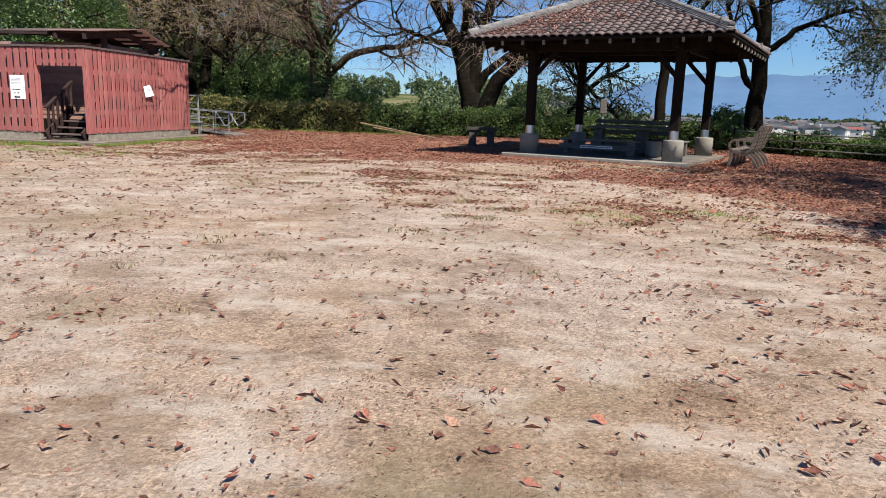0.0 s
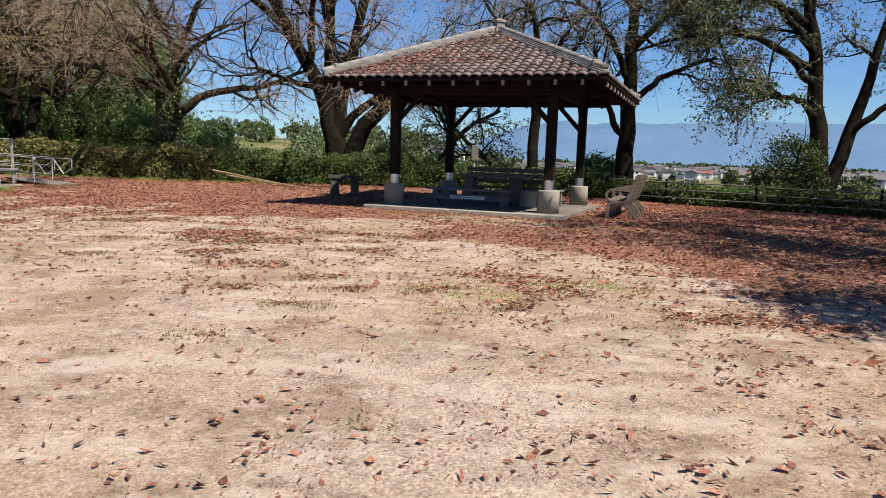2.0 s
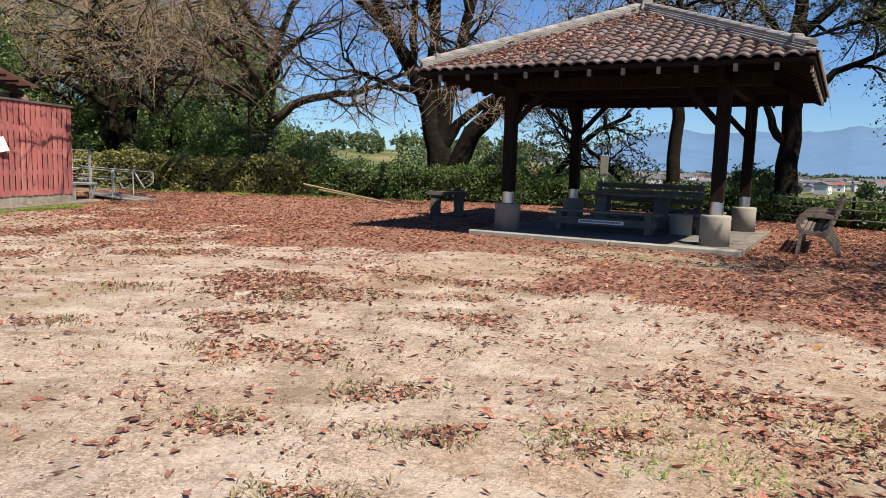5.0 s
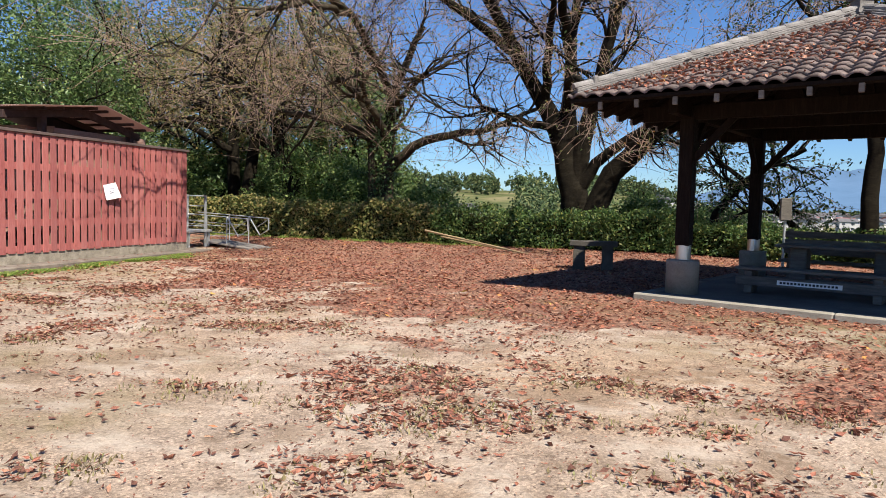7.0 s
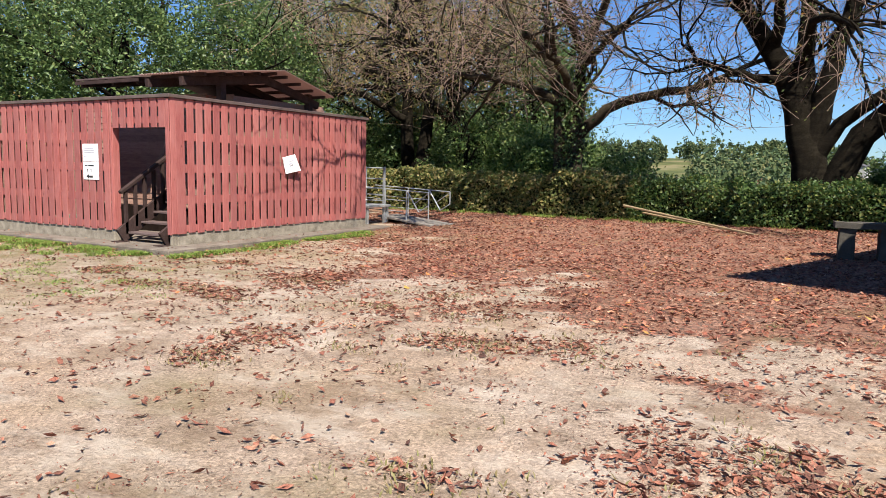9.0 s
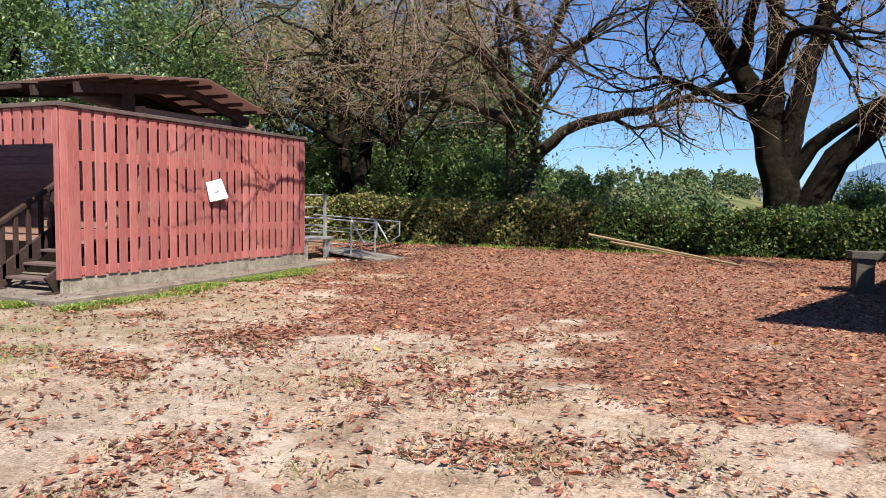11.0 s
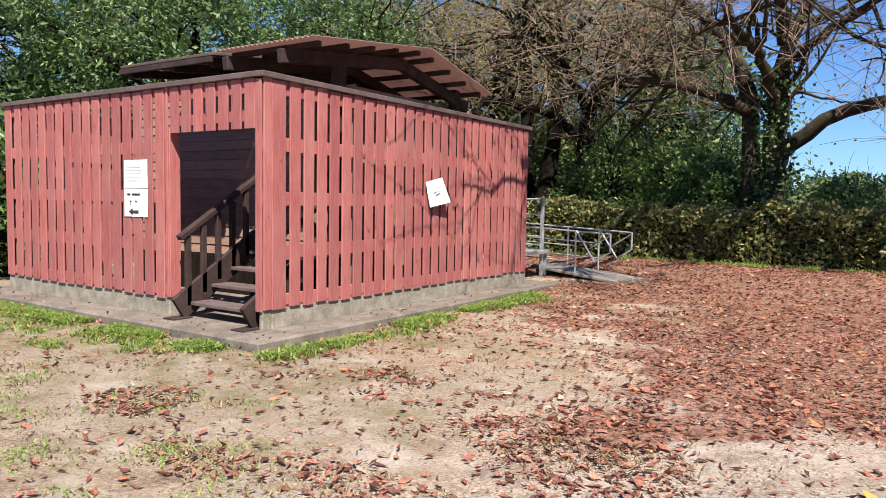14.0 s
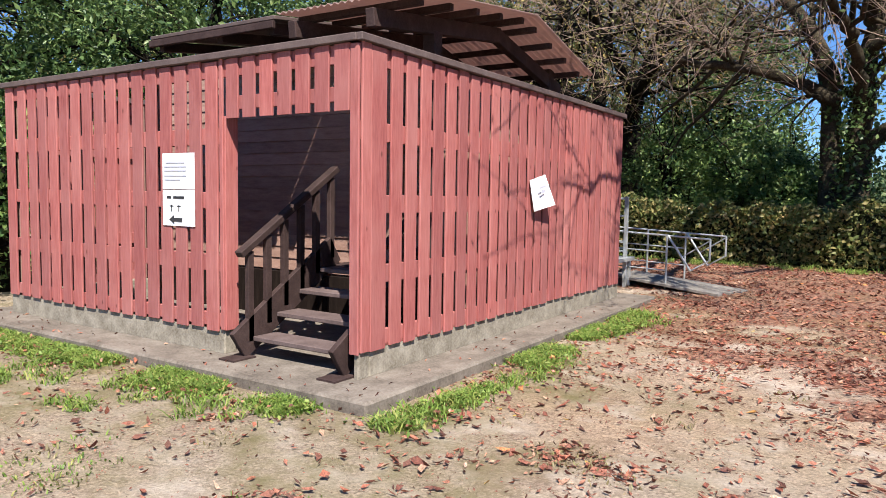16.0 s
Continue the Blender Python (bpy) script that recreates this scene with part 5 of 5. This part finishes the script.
tree("cherry_tree", (20.1, 11.0), [
    [(20.15, 11, -0.6, 0.42), (20.12, 11, 1.1, 0.33), (20.05, 11, 3.0, 0.28), (20.1, 11, 5.1, 0.24), (20.0, 11, 7.0, 0.17), (20.3, 10.8, 9.5, 0.08)],
    [(20.05, 11, 2.2, 0.15), (19.5, 11, 2.9, 0.12), (19.2, 11, 3.7, 0.1), (18.6, 10.6, 5.4, 0.06)],
    [(20.1, 11, 3.6, 0.14), (21.2, 10.6, 4.6, 0.1), (22.8, 9.8, 5.2, 0.06)],
    [(20.05, 11, 4.4, 0.14), (19.0, 10.2, 6.0, 0.1), (17.0, 9.2, 7.4, 0.06)],
    [(20.0, 11, 5.4, 0.14), (21.4, 10.2, 7.0, 0.1), (23.2, 9.4, 8.0, 0.06)],
], "cherry tree with dark bark and thinning green leaves", 15, 13000, M_DARKLEAF, twig_len=0.8, sub=(7, 7, 5))
tree("cherry_tree", (16.3, 9.0), [
    [(16.3, 9.0, -0.3, 0.23), (16.28, 9.0, 1.5, 0.19), (16.35, 9.0, 3.0, 0.18), (16.4, 9.0, 4.6, 0.14), (16.0, 9.0, 6.6, 0.08)],
    [(16.3, 9.0, 3.4, 0.1), (17.4, 9.2, 4.8, 0.07), (18.2, 9.2, 6.4, 0.04)],
    [(16.3, 9.0, 4.2, 0.1), (15.2, 9.2, 5.6, 0.07), (14.2, 9.0, 7.0, 0.04)],
], "slender dark cherry tree behind the pavilion", 16, 6000, M_DARKLEAF, twig_len=0.7, sub=(8, 7, 6))
tree("cherry_tree", (26.0, 8.0), [
    [(26.0, 8, -0.4, 0.4), (25.9, 8, 1.0, 0.32), (25.6, 8, 3.4, 0.25), (25.3, 8, 5.6, 0.2), (24.7, 8, 7.4, 0.12), (24.4, 7.8, 9.5, 0.06)],
    [(26.2, 8, 0.6, 0.26), (26.9, 8, 3.0, 0.2), (27.6, 8, 6.0, 0.12), (28, 8, 9, 0.06)],
    [(25.4, 8, 4.2, 0.14), (23.8, 7.4, 5.2, 0.1), (21.8, 6.4, 5.6, 0.07), (19.8, 5.4, 5.4, 0.04)],
    [(25.3, 8, 5.2, 0.14), (23.4, 7.0, 6.6, 0.1), (21.2, 6.0, 7.2, 0.06)],
    [(25.6, 8, 3.0, 0.12), (24.4, 7.0, 3.6, 0.09), (22.8, 6.0, 3.5, 0.05)],
    [(25.4, 8, 4.6, 0.13), (23.0, 7.7, 5.7, 0.09), (20.6, 7.2, 5.4, 0.06), (18.6, 6.8, 4.7, 0.03)],
    [(25.2, 8, 6.0, 0.13), (22.8, 8.0, 7.2, 0.09), (20.0, 7.6, 7.4, 0.05)],
    [(26.6, 8, 2.4, 0.13), (27.8, 7.2, 3.8, 0.09), (28.8, 6.4, 4.4, 0.05)],
], "cherry tree with dark bark and green leaves above the fence", 17, 34000, M_DARKLEAF, twig_len=0.9, sub=(8, 7, 4), leaf=0.09)
# branch that reaches down behind the pavilion
tree("low_branching_tree", (12.6, 13.4), [
    [(12.6, 13.4, -0.6, 0.16), (13.2, 13.2, 1.4, 0.13), (14.2, 12.6, 2.6, 0.09), (15.4, 12.0, 3.2, 0.06)],
    [(16.4, 12.6, -0.6, 0.12), (15.6, 12.4, 0.8, 0.1), (14.0, 12.2, 2.2, 0.07), (12.6, 11.8, 3.4, 0.05)],
], "small crooked tree with drooping leafy twigs", 18, 4500, M_DARKLEAF, twig_len=0.7, sub=(7, 6, 5), leaf=0.1)

g = np.random.default_rng(77)
ivy = leaf_cards(np.stack([2.35 + g.normal(size=2600) * 0.3, 13.45 + g.normal(size=2600) * 0.28, g.uniform(1.0, 4.6, 2600)], 1), 0.1, g, 0.4, 0.8)
tagged(part_np("ivy", *ivy, M_EVER), "green ivy climbing a cherry trunk", "ivy", kind="stuff")
# trees outside the view that shade the ground
leafy_tree("broadleaf_tree", 21.1, -12.4, 7.0, 1.9, "leafy green tree beside the sandy ground", 41, 190, 55, leaf=0.14, bottom=0.45)
leafy_tree("broadleaf_tree", 24.8, -4.4, 9.5, 3.7, "airy green tree beside the sandy ground", 42, 215, 36, leaf=0.14, bottom=0.4)
leafy_tree("broadleaf_tree", 28.5, 0.5, 8.5, 3.0, "airy green tree beside the rail fence", 43, 190, 45, leaf=0.13, bottom=0.4)

leafy_tree("broadleaf_tree", 22.2, -8.4, 8.0, 2.0, "airy green tree beside the sandy ground", 44, 130, 36, leaf=0.14, bottom=0.45)

leafy_tree("broadleaf_tree", 21.0, -5.9, 8.5, 2.6, "airy green tree beside the sandy ground", 45, 145, 34, leaf=0.14, bottom=0.48)
leafy_tree("broadleaf_tree", 26.8, -1.6, 9.0, 3.4, "airy green tree beside the sandy ground", 46, 190, 36, leaf=0.14, bottom=0.4)

# evergreens behind the hut and the wood beyond
EV = "dense dark evergreen tree with glossy leaves"
for i, (x, y, h, r) in enumerate(((-7.8, 5.0, 6.6, 2.5), (-9.8, 1.6, 6.2, 2.4), (-6.2, 8.6, 6.6, 2.2), (-11.5, 5.5, 7.5, 2.8), (-12.5, -1.5, 6.5, 2.6))):
    leafy_tree("evergreen_tree", x, y, h, r, EV, 60 + i, 350, 64, leaf=0.115, bottom=0.03, spread=0.17)
for i, (x, y, h, r) in enumerate(((-8, 19, 11, 3.2), (-12.5, 17, 11, 3.4), (-16, 13, 11, 3.4), (-3.2, 20.5, 10, 3.0), (-10, 23, 13, 3.6), (-18, 20, 13, 4), (-19, 8, 11, 3.6), (-1.2, 19.0, 7.0, 2.2))):
    leafy_tree("woodland_tree", x, y, h, r, "tall woodland tree with olive and yellow leaves", 80 + i, 270, 44, M_EVER if i % 3 else M_OLIVE, 0.165, 0.15, spread=0.4)
for i, (x, y, h, r) in enumerate(((-12, 20.5, 5.5, 2.4), (-8.2, 21.5, 5.0, 2.4), (-5.6, 20.0, 4.6, 2.2), (-2.0, 22.5, 5.0, 2.4), (-14.5, 17.5, 5.5, 2.4), (-7.0, 17.8, 3.4, 1.6), (-10.0, 17.0, 3.8, 1.8), (-4.6, 18.2, 3.0, 1.5))):
    leafy_tree("evergreen_shrub", x, y, h, r, "dense dark evergreen shrub in the wood", 140 + i, 150, 42, leaf=0.17, bottom=0.0, category="shrub", spread=0.25)
for i, (x, y, h, r) in enumerate(((-22, 27, 14, 4.5), (-15, 29, 14, 4.5), (-8, 30, 14, 4.5), (-25, 16, 13, 4.5))):
    leafy_tree("woodland_tree", x, y, h, r, "tall woodland tree with olive and yellow leaves", 160 + i, 240, 30, M_OLIVE if i % 2 else M_EVER, 0.22, 0.08, spread=0.55)
leafy_tree("shrub", 24.4, 7.0, 2.3, 0.95, "dark dense shrub behind the rail fence", 131, 130, 60, M_DARKLEAF, 0.1, 0.0, "shrub", 0.15)
SH = "dark green broadleaf shrub behind the hedge"
for i, (x, y, h, r) in enumerate(((3.9, 14.0, 1.9, 1.1), (1.0, 14.3, 2.5, 1.2), (-7.5, 14.6, 2.6, 1.6), (-1.6, 14.6, 3.3, 1.6), (0.3, 14.8, 3.0, 1.4), (-2.8, 18.5, 3.6, 2.0), (0.8, 17.5, 2.6, 1.6), (-10.5, 14.8, 3.2, 1.8), (11.2, 14.4, 1.7, 1.2), (13.2, 14.8, 1.2, 1.0), (-7.6, 1.2, 2.6, 1.3), (-8.2, -1.0, 2.4, 1.3),  (19.4, 12.0, 1.3, 0.7))):
    leafy_tree("shrub", x, y, h, r, SH, 110 + i, 150, 50, M_SHRUB, 0.115, 0.0, "shrub", 0.14)

# ---- the valley: woods, houses and mountains ----
g = np.random.default_rng(5)
pieces = []


def wood_tree(az, dist, h):
    x, y = 8 + dist * math.sin(radians(az)), -5 + dist * math.cos(radians(az))
    rr = h * g.uniform(0.32, 0.5) * (2.0 if dist > 900 else 1.0)
    z = float(lie(x, y)) + h * 0.52
    many = 72 if dist < 160 else 24 if dist < 900 else 10
    C = clumps(many, (x, y, z), (rr, rr, h * 0.5), g, 16, rr * 0.13)
    pieces.append(leaf_cards(C, 0.26 + dist * 0.0024, g, 0.4, 0.7))


for n_trees, az0, az1, d0, d1, h0, h1 in ((12, -8.5, -1.5, 75, 140, 10, 15), (12, 4, 10, 90, 150, 8, 13), (14, -30, -13, 60, 120, 8, 13), (130, -30, 5, 430, 580, 8, 14), (70, -30, 3, 130, 330, 3, 6.5),
                                          (30, 5, 40, 430, 900, 2.5, 5), (34, 24, 34, 330, 420, 6, 9), (260, 2, 42, 950, 1150, 4, 8)):
    for _ in range(n_trees):
        wood_tree(g.uniform(az0, az1), g.uniform(d0, d1), g.uniform(h0, h1))
woods = part_np("far_woods", *stack(pieces), M_WOODS)
tagged(woods, "distant green woods in the valley", "woods", kind="stuff")


def house(m, w, d, h, roof_mat, group="houses of the far town", label="distant white-walled house with a dark gable roof"):
    o = thing("house", m, label, "house", group)
    part("wall", box(-w / 2, w / 2, -d / 2, d / 2, -2, h), M_ROAD, o)
    bm = bmesh.new()
    e = 0.5
    A = [bm.verts.new((x, y, z)) for x in (-w / 2 - e, w / 2 + e) for y, z in ((-d / 2 - e, h - 0.1), (0, h + d * 0.24), (d / 2 + e, h - 0.1), (0, h - 0.05))]
    for q in ((0, 1, 5, 4), (1, 2, 6, 5), (0, 4, 7, 3), (3, 7, 6, 2), (0, 3, 2, 1), (4, 5, 6, 7)):
        bm.faces.new([A[i] for i in q])
    part("roof", bm, roof_mat, o)
    for fl in range(1 if h < 4 else 2):
        for x in (-w * 0.28, w * 0.22):
            part("window", box(x - 0.8, x + 0.8, -d / 2 - 0.06, -d / 2 + 0.02, 0.9 + fl * 2.7, 2.1 + fl * 2.7), M_WIN, o)
    return o


protos = [(house, 9, 7, 5.4, M_ROOFT), (house, 11, 7.5, 5.4, M_ROOFT), (house, 8, 6.5, 3.2, M_ROOFT), (house, 10, 7, 4.4, M_REDROOF)]
placed = []
for i in range(2000):
    if len(placed) >= 285:
        break
    az = radians(g.uniform(0, 33))
    dist = 430 + 400 * g.uniform() ** 0.8
    x, y = 12.6 + dist * math.sin(az), -14 + dist * math.cos(az)
    if any(math.hypot(x - a, y - b) < 11 for a, b in placed):
        continue
    placed.append((x, y))
    m = pose(x, y, float(lie(x, y)), 0, 0, g.choice([0, 90]) + g.uniform(-20, 20) - math.degrees(az))
    k = min(i, 99)
    if k < 4:
        f, w, d, h, rm = protos[k]
        protos[k] = protos[k] + (f(m, w, d, h, rm),)
    else:
        copy_thing(protos[int(g.integers(0, 10)) % 3 if g.uniform() < 0.9 else 3][5], m)
for k in range(6):
    a, d = radians(g.uniform(-16, 3)), g.uniform(240, 320)
    x, y = 8 + d * math.sin(a), -5 + d * math.cos(a)
    copy_thing(protos[k % 4][5], pose(x, y, float(lie(x, y)), 0, 0, g.uniform(-40, 40)))
house(pose(11.7, 150, -3.4, 0, 0, 75), 5, 4.6, 3.2, M_REDROOF, "", "small white house with a red gable roof below the park")
house(pose(-6.0, 78, float(lie(-6, 78)) + 0.5, 0, 0, 20), 9, 6, 3.4, M_ROOFT, "", "low white house between the trees below the park")

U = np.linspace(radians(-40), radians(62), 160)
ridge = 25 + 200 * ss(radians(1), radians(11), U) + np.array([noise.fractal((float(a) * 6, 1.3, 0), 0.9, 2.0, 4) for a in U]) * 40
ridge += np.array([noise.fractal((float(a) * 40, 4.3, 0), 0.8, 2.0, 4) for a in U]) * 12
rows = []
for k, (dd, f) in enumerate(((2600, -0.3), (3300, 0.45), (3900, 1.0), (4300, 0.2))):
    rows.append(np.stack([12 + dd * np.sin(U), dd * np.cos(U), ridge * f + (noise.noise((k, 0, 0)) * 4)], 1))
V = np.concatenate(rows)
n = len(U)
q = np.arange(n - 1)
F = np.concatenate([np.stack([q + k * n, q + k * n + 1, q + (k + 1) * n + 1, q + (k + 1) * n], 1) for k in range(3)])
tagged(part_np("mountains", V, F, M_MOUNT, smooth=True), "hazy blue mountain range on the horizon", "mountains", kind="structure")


# ---- fallen leaves, grass ----
def fallen(count, x0, x1, y0, y1, chance, seed, size=0.062):
    g = np.random.default_rng(seed)
    x, y = g.uniform(x0, x1, count), g.uniform(y0, y1, count)
    p = chance(x, y)
    keep = g.uniform(0, 1, count) < p
    keep &= ~((x < 0.3) & (x > -5.4) & (y > -0.35) & (y < 6))
    c, s = math.cos(radians(22.2)), math.sin(radians(22.2))
    u, v = (x - 14.335) * c - (y - 2.554) * s, (x - 14.335) * s + (y - 2.554) * c
    keep &= ~((np.abs(u) < 2.42) & (np.abs(v) < 2.57))
    x, y = x[keep], y[keep]
    N = len(x)
    z = lie(x, y) + 0.006 + g.uniform(0, 0.012, N)
    a = g.uniform(0, 2 * math.pi, N)
    t = unit(np.stack([np.cos(a), np.sin(a), g.normal(size=N) * 0.22], 1))
    b = unit(np.cross(np.array([0, 0, 1.0]) + g.normal(size=(N, 3)) * 0.38, t))
    nn = np.cross(t, b)
    s = (size * np.clip(np.exp(g.normal(size=N) * 0.55), 0.3, 2.1))[:, None]
    C = np.stack([x, y, z], 1)
    wide = g.uniform(0.1, 0.36, (N, 1))
    edge = []
    for along, across in ((-0.5, 0.0), (0.0, 0.9), (0.55, 0.05), (0.0, -0.9)):
        jit = g.uniform(0.7, 1.3, (2, N, 1))
        edge.append(C + t * s * (along * jit[0] + g.uniform(-0.15, 0.15, (N, 1))) + b * s * wide * across * jit[1] + nn * s * g.uniform(-0.06, 0.26, (N, 1)))
    V = np.stack(edge + [C + t * s * g.uniform(-0.12, 0.12, (N, 1)) - nn * s * 0.03], 1)
    V[:, :, 2] = np.maximum(V[:, :, 2], lie(x, y)[:, None] + 0.004)
    i = np.arange(N)[:, None] * 5
    F = np.concatenate([i + np.array((k, (k + 1) % 4, 4)) for k in range(4)])
    return V.reshape(-1, 3), F


def dense(x, y):
    return litter_at(x, y) * (0.3 + 0.7 * ss(-0.35, 0.25, fbm(x, y, 2.6, 51.0)))


def thin(x, y):
    patch = (ss(-0.1, 0.5, fbm(x, y, 0.9, 14.0)) * 0.7 + 0.3) * (0.2 + 0.8 * ss(-0.05, 0.4, fbm(x, y, 4.2, 61.0)))
    d = y - edge_of_litter(x)
    return patch * (0.55 + 0.45 * ss(-9, -2, d)) * (0.75 + 0.5 * ss(11, 14, x))


tagged(part_np("leaf_litter", *fallen(315000, -2, 26, -12, 12.5, dense, 1, 0.038), M_LITTER), "thick carpet of red-brown fallen leaves", "leaf litter", kind="stuff")
tagged(part_np("scattered_leaves", *fallen(330000, -5, 22, -19, 6, thin, 2, 0.037), M_DULL, smooth=True), "scattered dull brown leaf fragments on the sand", "leaf litter", kind="stuff")
tagged(part_np("leaf_drifts", *fallen(520000, -4, 20, -12, 4, thick_patch, 3, 0.036), M_DULL, smooth=True), "small drifts of dry brown leaves", "leaf litter", kind="stuff")
tagged(part_np("hut_side_leaves", *fallen(26000, 0.5, 6.5, -3.6, 4.6, thin, 8, 0.04), M_LITTER, smooth=True), "loose red-brown leaves on the sand beside the hut", "leaf litter", kind="stuff")
tagged(part_np("bright_leaves", *fallen(4200, -7, 24, -20, 11, thin, 4, 0.055), M_BRIGHT, smooth=True), "single bright orange and yellow fallen leaves", "leaf litter", kind="stuff")


g = np.random.default_rng(29)
cx, cy = g.uniform(-6, 20, 190000), g.uniform(-18, 5, 190000)
keep = g.uniform(0, 1, len(cx)) < 0.15 + 0.85 * ss(-0.2, 0.45, fbm(cx, cy, 1.1, 31.0))
keep &= ~((cx < 0.42) & (cx > -5.5) & (cy > -0.45))
cx, cy = cx[keep], cy[keep]
crumbs = leaf_cards(np.stack([cx, cy, lie(cx, cy) + 0.007], 1), 0.018, g, 3.0, 0.5)
tagged(part_np("leaf_crumbs", *crumbs, M_DULL), "small brown leaf crumbs on the sand", "leaf litter", kind="stuff")


g = np.random.default_rng(37)
ax, ay = np.concatenate([g.uniform(-5.3, 0.4, 60), g.uniform(0.02, 0.4, 50)]), np.concatenate([g.uniform(-0.4, -0.02, 60), g.uniform(-0.4, 5.8, 50)])
tagged(part_np("apron_leaves", *leaf_cards(np.stack([ax, ay, np.full(110, 0.108)], 1), 0.042, g, 1.6, 0.5), M_DULL), "few brown leaves on the concrete apron", "leaf litter", kind="stuff")


def tufts(centres, blades, height, radius, seed):
    g = np.random.default_rng(seed)
    c = np.repeat(np.asarray(centres, float), blades, 0)
    N = len(c)
    a = g.uniform(0, 2 * math.pi, N)
    r = radius * np.sqrt(g.uniform(0, 1, N))
    p = np.stack([c[:, 0] + r * np.cos(a), c[:, 1] + r * np.sin(a)], 1)
    z = lie(p[:, 0], p[:, 1])
    h = height * g.uniform(0.4, 1.2, N)
    b = g.uniform(0, 2 * math.pi, N)
    lean = h * g.uniform(0.5, 2.0, N)
    w = g.uniform(0.0025, 0.006, N)
    dx, dy = np.cos(b), np.sin(b)
    V = np.stack([np.stack([p[:, 0] - dy * w, p[:, 1] + dx * w, z], 1), np.stack([p[:, 0] + dy * w, p[:, 1] - dx * w, z], 1),
                  np.stack([p[:, 0] + dx * lean * 0.4 + dy * w, p[:, 1] + dy * lean * 0.4 - dx * w, z + h * 0.7], 1), np.stack([p[:, 0] + dx * lean * 0.4 - dy * w, p[:, 1] + dy * lean * 0.4 + dx * w, z + h * 0.7], 1),
                  np.stack([p[:, 0] + dx * lean, p[:, 1] + dy * lean, z + h], 1)], 1)
    i = np.arange(N)[:, None] * 5
    F = np.concatenate([i + np.array(f) for f in ((0, 1, 2), (0, 2, 3), (3, 2, 4))])
    return V.reshape(-1, 3), F


g = np.random.default_rng(23)
strip = [(x, -0.47 - abs(g.normal()) * 0.15) for x in g.uniform(-5.6, 0.4, 520)] + [(0.5 + abs(g.normal()) * 0.16, y) for y in g.uniform(-0.5, 4.8, 420)]
strip += [(x, y) for x, y in zip(g.uniform(-6.5, -0.2, 60), g.uniform(-1.6, -0.5, 60))]
strip = [(x, y) for x, y in strip if noise.noise((x * 1.3, y * 1.3, 7.0)) > -0.14]
tagged(part_np("grass_strip", *tufts(strip, 56, 0.06, 0.11, 1), M_GRASS), "bright green grass along the concrete apron", "grass", kind="stuff")
low = np.array(strip)[g.integers(0, len(strip), 5200)] + g.normal(size=(5200, 2)) * 0.13
low = low[~((low[:, 0] < 0.43) & (low[:, 1] > -0.43))]
tagged(part_np("low_weeds", *leaf_cards(np.stack([low[:, 0], low[:, 1], lie(low[:, 0], low[:, 1]) + g.uniform(0.015, 0.06, len(low))], 1), 0.034, g, 1.2, 0.6), M_GRASS), "low leafy green weeds along the concrete apron", "weeds", kind="stuff")
dry = np.array(strip)[g.integers(0, len(strip), 900)] + g.normal(size=(900, 2)) * 0.2
dry = dry[~((dry[:, 0] < 0.43) & (dry[:, 1] > -0.43))]
tagged(part_np("weed_leaves", *leaf_cards(np.stack([dry[:, 0], dry[:, 1], lie(dry[:, 0], dry[:, 1]) + g.uniform(0.02, 0.05, len(dry))], 1), 0.05, g, 2.0, 0.6), M_LITTER), "brown leaves caught in the weeds along the apron", "leaf litter", kind="stuff")
spots = [(x, y) for x, y in zip(g.uniform(-4, 20, 900), g.uniform(-19, 3, 900)) if noise.noise((x * 0.35, y * 0.35, 2.0)) > 0.12][:110]
tagged(part_np("grass_tufts", *tufts(spots, 26, 0.03, 0.15, 2), M_DRYGRASS), "sparse dry grass tufts on the sand", "grass", kind="stuff")
spots = [(a + g.normal() * r * 0.8, b + g.normal() * r * 0.4) for a, b, r in DRIFTS for _ in range(7)]
tagged(part_np("drift_grass", *tufts(spots, 18, 0.03, 0.17, 4), M_DRYGRASS), "dry grass among the leaf drifts", "grass", kind="stuff")
spots = [(a + g.normal() * r * 0.7, b + g.normal() * r * 0.35) for a, b, r in DRIFTS + ((1.4, -3.6, 0.9), (2.3, -3.9, 0.8), (0.4, -2.9, 0.9), (-0.8, -2.2, 0.9), (8.9, -5.6, 0.9), (10.9, -6.2, 0.8)) for _ in range(2)]
tagged(part_np("green_tufts", *tufts(spots, 26, 0.034, 0.14, 6), M_DRYGRASS), "small faded green grass tufts among the leaf drifts", "grass", kind="stuff")
spots = [(a + g.normal() * 0.35, b + g.normal() * 0.25) for a, b in ((2.2, -2.4), (1.6, -2.9), (1.1, -2.0), (0.5, -2.7), (2.6, -3.1), (-0.4, -2.2), (12.9, -8.9), (14.6, -8.4)) for _ in range(9)]
tagged(part_np("mossy_grass", *tufts(spots, 40, 0.022, 0.17, 9), M_GRASS), "low mossy grass patches on the trodden soil", "grass", kind="stuff")
spots = list(zip(g.uniform(-3, 10, 160), g.uniform(10.6, 11.5, 160)))
tagged(part_np("hedge_grass", *tufts(spots, 24, 0.09, 0.14, 3), M_GRASS), "grass along the foot of the hedge", "grass", kind="stuff")
